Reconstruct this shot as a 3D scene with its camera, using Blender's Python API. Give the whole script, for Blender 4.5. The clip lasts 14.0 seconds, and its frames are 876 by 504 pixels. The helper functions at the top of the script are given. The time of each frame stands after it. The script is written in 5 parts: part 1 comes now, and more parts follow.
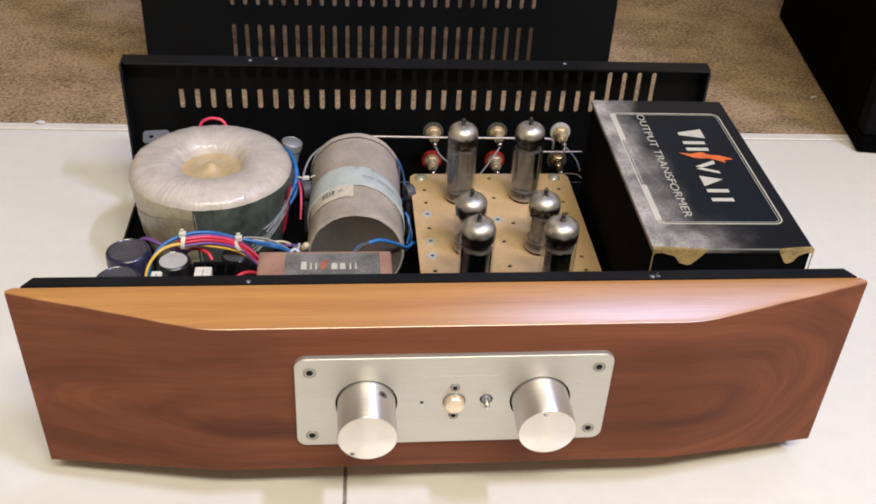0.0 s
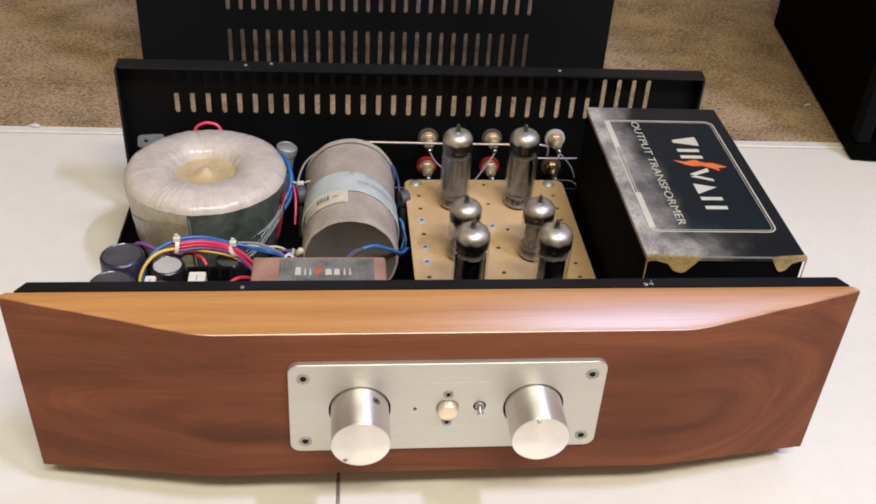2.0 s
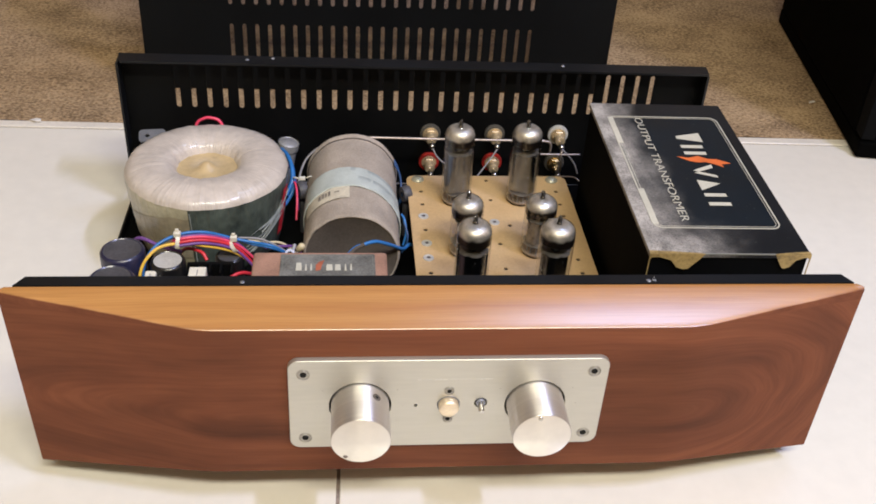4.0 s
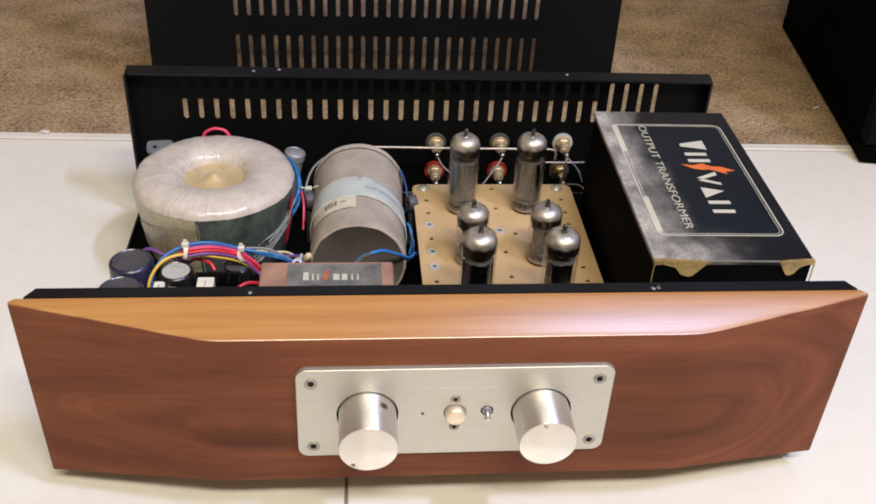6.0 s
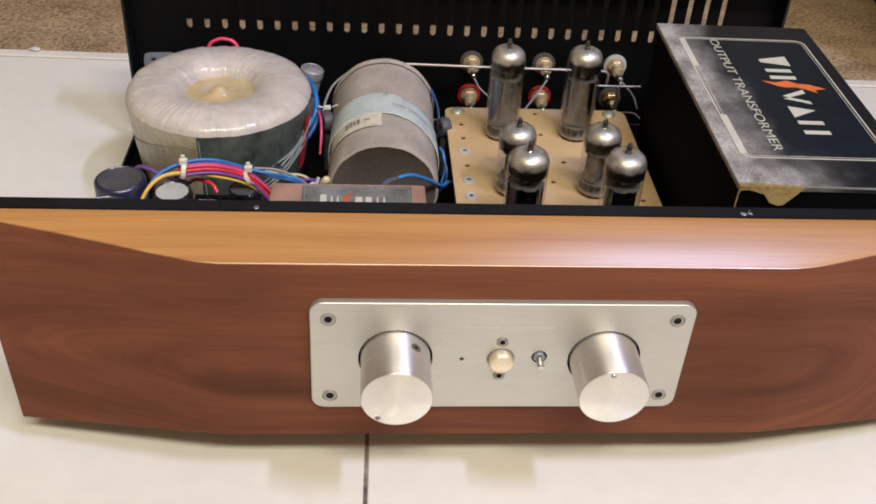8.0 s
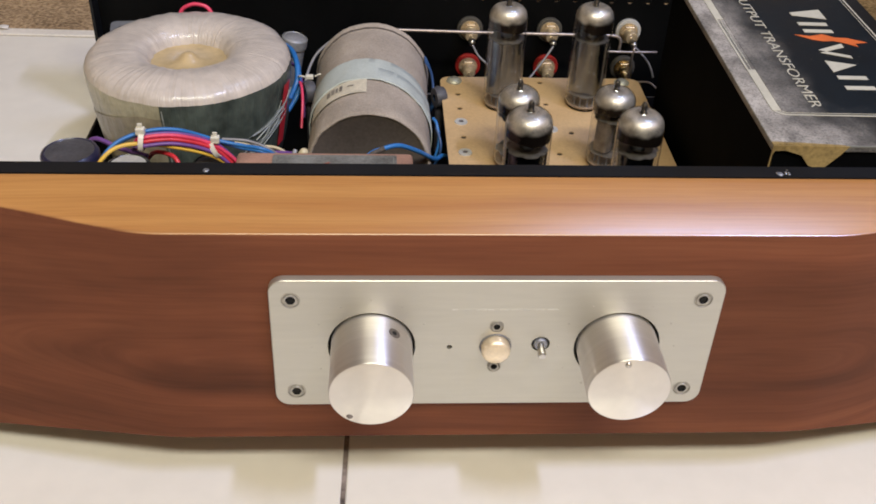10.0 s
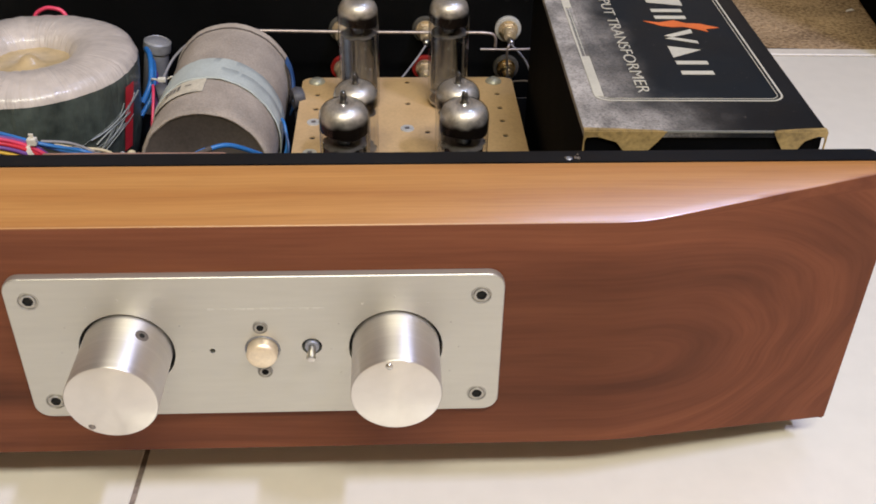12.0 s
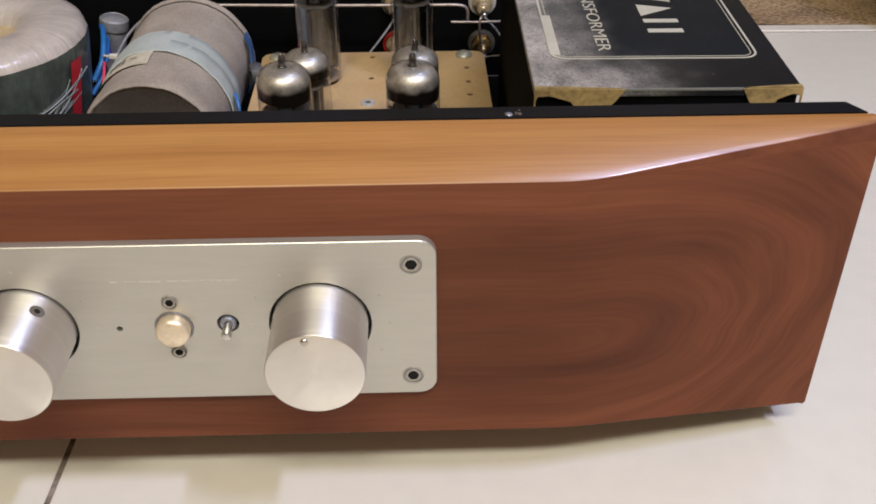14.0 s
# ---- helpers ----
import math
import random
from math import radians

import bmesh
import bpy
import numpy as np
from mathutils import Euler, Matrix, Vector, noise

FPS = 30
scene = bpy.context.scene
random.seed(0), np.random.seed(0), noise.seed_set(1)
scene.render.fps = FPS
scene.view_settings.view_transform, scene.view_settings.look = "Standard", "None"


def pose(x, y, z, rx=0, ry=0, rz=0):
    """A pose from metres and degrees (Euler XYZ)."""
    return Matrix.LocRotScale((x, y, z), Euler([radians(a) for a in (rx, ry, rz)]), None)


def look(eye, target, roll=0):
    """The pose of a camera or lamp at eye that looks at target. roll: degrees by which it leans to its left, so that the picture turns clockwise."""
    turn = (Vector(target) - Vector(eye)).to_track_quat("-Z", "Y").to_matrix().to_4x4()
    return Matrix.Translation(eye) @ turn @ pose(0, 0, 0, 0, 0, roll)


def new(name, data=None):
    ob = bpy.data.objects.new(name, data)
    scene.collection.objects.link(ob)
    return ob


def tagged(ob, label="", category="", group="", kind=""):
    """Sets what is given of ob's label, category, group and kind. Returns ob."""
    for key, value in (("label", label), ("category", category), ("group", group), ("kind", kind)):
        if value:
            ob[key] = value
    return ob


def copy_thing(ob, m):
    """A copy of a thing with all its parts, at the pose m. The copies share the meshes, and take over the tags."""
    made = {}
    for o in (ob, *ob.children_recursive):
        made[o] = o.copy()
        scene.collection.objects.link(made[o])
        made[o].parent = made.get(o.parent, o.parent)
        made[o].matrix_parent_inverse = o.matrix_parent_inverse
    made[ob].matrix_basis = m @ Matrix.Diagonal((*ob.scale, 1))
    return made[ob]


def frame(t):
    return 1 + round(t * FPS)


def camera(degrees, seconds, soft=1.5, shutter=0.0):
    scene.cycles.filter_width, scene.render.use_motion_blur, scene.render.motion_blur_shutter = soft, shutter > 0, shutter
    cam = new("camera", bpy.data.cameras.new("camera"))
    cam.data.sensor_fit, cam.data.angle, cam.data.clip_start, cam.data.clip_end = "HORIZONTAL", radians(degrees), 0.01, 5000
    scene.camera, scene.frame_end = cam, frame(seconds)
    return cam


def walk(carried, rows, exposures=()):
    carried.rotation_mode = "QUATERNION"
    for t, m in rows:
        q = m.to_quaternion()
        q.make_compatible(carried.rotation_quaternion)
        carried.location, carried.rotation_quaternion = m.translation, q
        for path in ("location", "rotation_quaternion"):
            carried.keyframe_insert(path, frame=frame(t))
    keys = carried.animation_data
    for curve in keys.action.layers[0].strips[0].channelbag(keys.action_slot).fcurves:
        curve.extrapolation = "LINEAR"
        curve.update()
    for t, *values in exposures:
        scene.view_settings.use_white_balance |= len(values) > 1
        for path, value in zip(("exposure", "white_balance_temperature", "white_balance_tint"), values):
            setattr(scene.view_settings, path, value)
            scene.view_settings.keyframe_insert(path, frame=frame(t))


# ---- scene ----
cam = camera(47.27, 14.0, soft=1.8)
PATH = [
    (0, (-0.05591, -0.36623, 0.43090), (-0.00873, 0.03906, 0.14192), 3.31),
    (0.5, (-0.05699, -0.36343, 0.43253), (-0.00919, 0.04112, 0.14261), 3.56),
    (1, (-0.05619, -0.36473, 0.43283), (-0.00761, 0.03977, 0.14298), 3.54),
    (1.5, (-0.05586, -0.36538, 0.43162), (-0.00652, 0.03989, 0.14296), 3.62),
    (2, (-0.05591, -0.36594, 0.43239), (-0.00590, 0.04025, 0.14515), 3.84),
    (2.5, (-0.05584, -0.36583, 0.43174), (-0.00651, 0.04028, 0.14427), 4.07),
    (3, (-0.05425, -0.36373, 0.42940), (-0.00434, 0.04170, 0.14106), 4.32),
    (5.5, (-0.05530, -0.36540, 0.43225), (-0.00967, 0.04162, 0.14544), 3.10),
    (6, (-0.05454, -0.36643, 0.43356), (-0.00944, 0.04118, 0.14753), 3.24),
    (6.5, (-0.05873, -0.36283, 0.43062), (-0.01457, 0.04425, 0.14368), 3.39),
    (7, (-0.05914, -0.35397, 0.42334), (-0.01500, 0.05090, 0.13328), 3.51),
    (7.5, (-0.05551, -0.32667, 0.38782), (-0.01151, 0.07459, 0.09277), 3.76),
    (8, (-0.06009, -0.30819, 0.36316), (-0.02144, 0.09094, 0.06449), 3.92),
    (8.2, (-0.06150, -0.30272, 0.35737), (-0.02484, 0.09732, 0.05967), 3.83),
    (10.3, (-0.03201, -0.26680, 0.31339), (-0.00586, 0.13584, 0.01810), 2.07),
    (10.5, (-0.02354, -0.26831, 0.31260), (-0.00028, 0.13560, 0.01880), 1.63),
    (11, (-0.00821, -0.26818, 0.31160), (0.01702, 0.13833, 0.02157), 1.44),
    (11.5, (0.02146, -0.26627, 0.30351), (0.04669, 0.14278, 0.01707), 1.34),
    (12, (0.04316, -0.25612, 0.29361), (0.06509, 0.15386, 0.00824), 1.08),
    (12.5, (0.05757, -0.24235, 0.28646), (0.07684, 0.16865, 0.00237), 0.85),
    (13, (0.06905, -0.23414, 0.28059), (0.08680, 0.17697, -0.00344), 0.69),
    (13.5, (0.07308, -0.23696, 0.27190), (0.08717, 0.17407, -0.01245), 0.00),
    (14, (0.07296, -0.23900, 0.26649), (0.08361, 0.17319, -0.01633), -0.24),
]
walk(cam, [(t, look(eye, target, roll)) for t, eye, target, roll in PATH],
     [(0, 0.02), (6.5, 0.04), (7, 0.06), (8.2, -0.14), (10.3, -0.21), (11, -0.27), (12, -0.18), (13, -0.05), (13.5, -0.21), (14, -0.35)])
# ---- light ----
world = bpy.data.worlds.new("room_air")
scene.world = world
world.use_nodes = True
world.node_tree.nodes["Background"].inputs[0].default_value = (1.0, 0.80, 0.58, 1)
world.node_tree.nodes["Background"].inputs[1].default_value = 0.015


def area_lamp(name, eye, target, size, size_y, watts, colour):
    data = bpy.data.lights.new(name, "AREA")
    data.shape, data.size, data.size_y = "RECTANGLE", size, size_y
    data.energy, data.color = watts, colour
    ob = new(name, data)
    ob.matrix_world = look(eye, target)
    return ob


# unseen lamps, placed by the shadows and sheen they leave: a cool tube along the ceiling to the right, a cool panel
# beyond it, and a long warm ceiling panel in front
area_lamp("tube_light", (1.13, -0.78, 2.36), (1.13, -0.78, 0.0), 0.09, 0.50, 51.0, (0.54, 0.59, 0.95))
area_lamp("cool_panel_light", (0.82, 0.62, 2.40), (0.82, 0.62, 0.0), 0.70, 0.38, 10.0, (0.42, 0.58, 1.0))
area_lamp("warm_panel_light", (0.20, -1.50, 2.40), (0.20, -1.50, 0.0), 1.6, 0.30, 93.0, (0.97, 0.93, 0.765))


# ---- materials ----
def mat(name, base, rough=0.5, metal=0.0, vary=0.15, scale=30.0, fine=400.0, bump=0.1, dist=0.0003, stretch=(1, 1, 1),
        dark=None, coat=0.0, spec=0.5, aniso=0.0, rvary=0.1, radial=False, mixf=0.4):
    """A surface with broad and fine variation of colour, roughness and relief."""
    m = bpy.data.materials.new(name)
    m.use_nodes = True
    nt = m.node_tree
    n, l = nt.nodes, nt.links
    bsdf = n["Principled BSDF"]
    co = n.new("ShaderNodeTexCoord")
    mp = n.new("ShaderNodeMapping")
    mp.inputs["Scale"].default_value = stretch
    l.new(co.outputs["Object"], mp.inputs["Vector"])
    big = n.new("ShaderNodeTexNoise")
    big.inputs["Scale"].default_value, big.inputs["Detail"].default_value = scale, 5
    small = n.new("ShaderNodeTexNoise")
    small.inputs["Scale"].default_value, small.inputs["Detail"].default_value = fine, 3
    for t in (big, small):
        l.new(mp.outputs[0], t.inputs["Vector"])
    ave = n.new("ShaderNodeMix")
    ave.data_type = "FLOAT"
    ave.inputs[0].default_value = mixf
    l.new(big.outputs[0], ave.inputs[2])
    l.new(small.outputs[0], ave.inputs[3])
    ramp = n.new("ShaderNodeValToRGB")
    dark = dark or tuple(c * (1 - 2 * vary) for c in base)
    ramp.color_ramp.elements[0].position, ramp.color_ramp.elements[1].position = 0.33, 0.62
    ramp.color_ramp.elements[0].color = (*dark, 1)
    ramp.color_ramp.elements[1].color = (*[min(1, c * (1 + 0.4 * vary)) for c in base], 1)
    l.new(ave.outputs[0], ramp.inputs[0])
    l.new(ramp.outputs[0], bsdf.inputs["Base Color"])
    rr = n.new("ShaderNodeMapRange")
    rr.inputs[3].default_value, rr.inputs[4].default_value = max(0.02, rough - rvary), min(1, rough + rvary)
    l.new(big.outputs[0], rr.inputs[0])
    l.new(rr.outputs[0], bsdf.inputs["Roughness"])
    bsdf.inputs["Metallic"].default_value = metal
    bsdf.inputs["Coat Weight"].default_value = coat
    bsdf.inputs["Coat Roughness"].default_value = 0.15
    bsdf.inputs["Specular IOR Level"].default_value = spec
    bsdf.inputs["Anisotropic"].default_value = aniso
    if radial:
        bsdf.inputs["Anisotropic Rotation"].default_value = 0.25
        tan = n.new("ShaderNodeTangent")
        tan.direction_type, tan.axis = "RADIAL", "Y"
        l.new(tan.outputs[0], bsdf.inputs["Tangent"])
    if bump:
        b = n.new("ShaderNodeBump")
        b.inputs["Strength"].default_value, b.inputs["Distance"].default_value = bump, dist
        l.new(small.outputs[0], b.inputs["Height"])
        l.new(b.outputs[0], bsdf.inputs["Normal"])
    return m


def nodes_of(m):
    return m.node_tree.nodes, m.node_tree.links, m.node_tree.nodes["Principled BSDF"]


def wood_material():
    """Oiled red-brown hardwood: long grain along x, warped by broad figure."""
    m = bpy.data.materials.new("hardwood")
    m.use_nodes = True
    n, l, bsdf = nodes_of(m)
    co = n.new("ShaderNodeTexCoord")
    # broad warp
    mp0 = n.new("ShaderNodeMapping")
    mp0.inputs["Scale"].default_value = (5.0, 6.0, 12.0)
    l.new(co.outputs["Object"], mp0.inputs[0])
    warp = n.new("ShaderNodeTexNoise")
    warp.inputs["Scale"].default_value, warp.inputs["Detail"].default_value = 1.6, 2
    l.new(mp0.outputs[0], warp.inputs["Vector"])
    off = n.new("ShaderNodeVectorMath")
    off.operation = "MULTIPLY_ADD"
    off.inputs[1].default_value = (0.034, 0.0, 0.008)
    l.new(warp.outputs["Color"], off.inputs[0])
    l.new(co.outputs["Object"], off.inputs[2])
    # growth bands: long stripes, closing into arched rings towards one end
    mp1 = n.new("ShaderNodeMapping")
    mp1.inputs["Scale"].default_value = (2.2, 75.0, 20.0)
    mild = n.new("ShaderNodeVectorMath")
    mild.operation = "MULTIPLY_ADD"
    mild.inputs[1].default_value = (0.02, 0.006, 0.006)
    l.new(warp.outputs["Color"], mild.inputs[0])
    l.new(co.outputs["Object"], mild.inputs[2])
    l.new(mild.outputs[0], mp1.inputs[0])
    sx = n.new("ShaderNodeSeparateXYZ")
    l.new(off.outputs[0], sx.inputs[0])
    raw = n.new("ShaderNodeSeparateXYZ")
    l.new(co.outputs["Object"], raw.inputs[0])

    def calc(op, a, b=None, c=None):
        q = n.new("ShaderNodeMath")
        q.operation = op
        for k, v in enumerate((a, b, c)):
            if v is None:
                continue
            if isinstance(v, (int, float)):
                q.inputs[k].default_value = v
            else:
                l.new(v, q.inputs[k])
        return q.outputs[0]

    # figure: stripes along the plank that close into broad arches beyond the right end of the plate
    xx = calc("SUBTRACT", sx.outputs[0], 0.017)
    ue = calc("MULTIPLY", calc("SMOOTH_MAX", calc("SUBTRACT", xx, 0.138), 0.0, 0.04), 0.85)
    uw = calc("MULTIPLY", calc("SMOOTH_MAX", calc("SUBTRACT", calc("MULTIPLY", xx, -1.0), 0.100), 0.0, 0.05), 0.22)
    u = calc("ADD", ue, uw)
    v = calc("SUBTRACT", sx.outputs[2], 0.0590)
    rad = calc("SQRT", calc("ADD", calc("MULTIPLY", u, u), calc("MULTIPLY", v, v)))
    right = n.new("ShaderNodeMapRange")
    right.inputs[1].default_value, right.inputs[2].default_value = -0.03, 0.03
    l.new(raw.outputs[0], right.inputs[0])
    rv = n.new("ShaderNodeCombineXYZ")
    l.new(calc("MULTIPLY", rad, 34.0), rv.inputs[2])
    l.new(calc("MULTIPLY", raw.outputs[0], 4.0), rv.inputs[0])
    l.new(calc("MULTIPLY", raw.outputs[2], 7.0), rv.inputs[1])
    flat = n.new("ShaderNodeMapRange")
    flat.interpolation_type = "SMOOTHSTEP"
    flat.inputs[1].default_value, flat.inputs[2].default_value = 0.1122, 0.1106
    l.new(raw.outputs[2], flat.inputs[0])
    pick = n.new("ShaderNodeMix")
    pick.data_type = "VECTOR"
    l.new(flat.outputs[0], pick.inputs[0])
    l.new(mp1.outputs[0], pick.inputs[4])
    l.new(rv.outputs[0], pick.inputs[5])
    bands = n.new("ShaderNodeTexNoise")
    bands.inputs["Scale"].default_value, bands.inputs["Detail"].default_value = 2.2, 6
    bands.inputs["Roughness"].default_value = 0.48
    l.new(pick.outputs[1], bands.inputs["Vector"])

    def tone(stops):
        r = n.new("ShaderNodeValToRGB")
        el = r.color_ramp.elements
        while len(el) < len(stops):
            el.new(0.5)
        for k, (p, g) in enumerate(stops):
            el[k].position, el[k].color = p, (g, g * 0.99, g * 0.985, 1)
        l.new(calc("MULTIPLY", rad, 12.5), r.inputs[0])
        return r.outputs[0]

    east = tone(((0.0, 0.92), (0.18, 1.02), (0.29, 0.92), (0.36, 0.66), (0.43, 0.74), (0.54, 1.12), (0.68, 0.96), (0.95, 1.04)))
    west = tone(((0.0, 0.80), (0.10, 0.74), (0.20, 0.92), (0.32, 0.98), (0.42, 0.80), (0.55, 0.95), (0.72, 0.86), (0.95, 0.96)))
    figure = n.new("ShaderNodeMix")
    figure.data_type = "RGBA"
    l.new(right.outputs[0], figure.inputs[0])
    l.new(west, figure.inputs[6])
    l.new(east, figure.inputs[7])
    # long darker streaks, and a broad dark cloud low on the left half
    streak = n.new("ShaderNodeTexNoise")
    streak.inputs["Scale"].default_value, streak.inputs["Detail"].default_value = 1.0, 5
    sv = n.new("ShaderNodeCombineXYZ")
    l.new(calc("MULTIPLY", raw.outputs[0], 7.0), sv.inputs[0])
    l.new(calc("MULTIPLY", rad, 120.0), sv.inputs[1])
    l.new(sv.outputs[0], streak.inputs["Vector"])
    sd = n.new("ShaderNodeMapRange")
    sd.inputs[1].default_value, sd.inputs[2].default_value, sd.inputs[3].default_value, sd.inputs[4].default_value = 0.36, 0.62, 0.90, 1.03
    l.new(streak.outputs[0], sd.inputs[0])
    cu = calc("MULTIPLY", calc("ADD", raw.outputs[0], 0.106), 38.0)
    cw = calc("MULTIPLY", calc("SUBTRACT", raw.outputs[2], 0.0475), 110.0)
    cloud = n.new("ShaderNodeMapRange")
    cloud.interpolation_type = "SMOOTHSTEP"
    cloud.inputs[1].default_value, cloud.inputs[2].default_value, cloud.inputs[3].default_value = 0.15, 1.7, 0.70
    l.new(calc("ADD", calc("MULTIPLY", cu, cu), calc("MULTIPLY", cw, cw)), cloud.inputs[0])
    # clouded shade over the left end, put into the wood's colour
    gloom = n.new("ShaderNodeTexNoise")
    gloom.inputs["Scale"].default_value, gloom.inputs["Detail"].default_value = 1.0, 3
    gv = n.new("ShaderNodeMapping")
    gv.inputs["Scale"].default_value, gv.inputs["Location"].default_value = (16.0, 8.0, 55.0), (2.0, 0.0, 1.3)
    l.new(co.outputs["Object"], gv.inputs[0])
    l.new(gv.outputs[0], gloom.inputs["Vector"])
    leftward = n.new("ShaderNodeMapRange")
    leftward.interpolation_type = "SMOOTHSTEP"
    leftward.inputs[1].default_value, leftward.inputs[2].default_value = -0.060, -0.120
    l.new(raw.outputs[0], leftward.inputs[0])
    patch = n.new("ShaderNodeMapRange")
    patch.inputs[1].default_value, patch.inputs[2].default_value, patch.inputs[3].default_value, patch.inputs[4].default_value = 0.30, 0.66, 0.28, 0.0
    l.new(gloom.outputs[0], patch.inputs[0])
    dusk = calc("SUBTRACT", 1.0, calc("MULTIPLY", leftward.outputs[0], patch.outputs[0]))
    # a broad dark heart beyond the right end of the plate
    hu = calc("MULTIPLY", calc("SUBTRACT", sx.outputs[0], 0.118), 21.0)
    hw = calc("MULTIPLY", calc("SUBTRACT", sx.outputs[2], 0.064), 30.0)
    core = n.new("ShaderNodeMapRange")
    core.interpolation_type = "SMOOTHSTEP"
    core.inputs[1].default_value, core.inputs[2].default_value, core.inputs[3].default_value = 0.0, 1.9, 0.70
    l.new(calc("ADD", calc("MULTIPLY", hu, hu), calc("MULTIPLY", hw, hw)), core.inputs[0])
    shade = calc("MULTIPLY", calc("MULTIPLY", calc("MULTIPLY", sd.outputs[0], cloud.outputs[0]), dusk), core.outputs[0])
    # pores and fibres
    mp2 = n.new("ShaderNodeMapping")
    mp2.inputs["Scale"].default_value = (10.0, 420.0, 120.0)
    l.new(mild.outputs[0], mp2.inputs[0])
    fv = n.new("ShaderNodeCombineXYZ")
    l.new(calc("MULTIPLY", raw.outputs[0], 9.0), fv.inputs[0])
    l.new(calc("MULTIPLY", raw.outputs[2], 16.0), fv.inputs[1])
    l.new(calc("MULTIPLY", rad, 260.0), fv.inputs[2])
    pick2 = n.new("ShaderNodeMix")
    pick2.data_type = "VECTOR"
    l.new(flat.outputs[0], pick2.inputs[0])
    l.new(mp2.outputs[0], pick2.inputs[4])
    l.new(fv.outputs[0], pick2.inputs[5])
    fibre = n.new("ShaderNodeTexNoise")
    fibre.inputs["Scale"].default_value, fibre.inputs["Detail"].default_value = 3.0, 4
    l.new(pick2.outputs[1], fibre.inputs["Vector"])
    ramp = n.new("ShaderNodeValToRGB")
    e = ramp.color_ramp.elements
    e[0].position, e[0].color = 0.26, (0.114, 0.0380, 0.0185, 1)
    e[1].position, e[1].color = 0.74, (0.198, 0.0680, 0.0315, 1)
    mid = e.new(0.47)
    mid.color = (0.158, 0.0515, 0.0240, 1)
    l.new(bands.outputs[0], ramp.inputs[0])
    mix = n.new("ShaderNodeMix")
    mix.data_type, mix.blend_type = "RGBA", "MULTIPLY"
    mix.inputs[0].default_value = 0.28
    fr = n.new("ShaderNodeValToRGB")
    fr.color_ramp.elements[0].position, fr.color_ramp.elements[0].color = 0.3, (0.50, 0.44, 0.42, 1)
    fr.color_ramp.elements[1].position, fr.color_ramp.elements[1].color = 0.6, (1, 1, 1, 1)
    l.new(fibre.outputs[0], fr.inputs[0])
    # lighter, yellower along the top facet: its brighter light put into the colour
    lit_top = n.new("ShaderNodeMapRange")
    lit_top.interpolation_type = "SMOOTHSTEP"
    lit_top.inputs[1].default_value, lit_top.inputs[2].default_value = 0.1117, 0.1126
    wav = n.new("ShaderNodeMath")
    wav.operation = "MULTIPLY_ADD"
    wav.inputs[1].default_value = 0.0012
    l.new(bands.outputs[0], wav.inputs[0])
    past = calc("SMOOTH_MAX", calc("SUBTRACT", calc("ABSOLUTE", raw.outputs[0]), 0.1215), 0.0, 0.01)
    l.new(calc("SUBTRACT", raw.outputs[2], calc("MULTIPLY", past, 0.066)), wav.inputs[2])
    l.new(wav.outputs[0], lit_top.inputs[0])
    lit_tone = n.new("ShaderNodeValToRGB")
    lit_tone.color_ramp.elements[0].position, lit_tone.color_ramp.elements[0].color = 0.30, (0.405, 0.178, 0.049, 1)
    lit_tone.color_ramp.elements[1].position, lit_tone.color_ramp.elements[1].color = 0.68, (0.505, 0.248, 0.075, 1)
    l.new(bands.outputs[0], lit_tone.inputs[0])
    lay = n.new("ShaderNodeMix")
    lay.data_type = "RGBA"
    l.new(lit_top.outputs[0], lay.inputs[0])
    heart = n.new("ShaderNodeMix")
    heart.data_type, heart.blend_type = "RGBA", "MULTIPLY"
    heart.inputs[0].default_value = 0.25
    drawn = n.new("ShaderNodeMix")
    drawn.data_type, drawn.blend_type = "RGBA", "MULTIPLY"
    drawn.inputs[0].default_value = 1.0
    l.new(ramp.outputs[0], drawn.inputs[6])
    l.new(shade, drawn.inputs[7])
    l.new(drawn.outputs[2], heart.inputs[6])
    l.new(figure.outputs[2], heart.inputs[7])
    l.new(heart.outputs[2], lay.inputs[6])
    l.new(lit_tone.outputs[0], lay.inputs[7])
    l.new(lay.outputs[2], mix.inputs[6])
    l.new(fr.outputs[0], mix.inputs[7])
    l.new(mix.outputs[2], bsdf.inputs["Base Color"])
    bsdf.inputs["Roughness"].default_value = 0.5
    bsdf.inputs["Specular IOR Level"].default_value = 0.05
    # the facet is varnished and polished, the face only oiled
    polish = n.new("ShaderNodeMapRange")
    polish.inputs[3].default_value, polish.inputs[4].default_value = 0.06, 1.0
    l.new(lit_top.outputs[0], polish.inputs[0])
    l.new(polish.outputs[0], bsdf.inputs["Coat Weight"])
    bsdf.inputs["Coat IOR"].default_value = 2.3
    bsdf.inputs["Coat Roughness"].default_value = 0.27
    b = n.new("ShaderNodeBump")
    b.inputs["Strength"].default_value, b.inputs["Distance"].default_value = 0.12, 0.0002
    l.new(fibre.outputs[0], b.inputs["Height"])
    l.new(b.outputs[0], bsdf.inputs["Normal"])
    return m


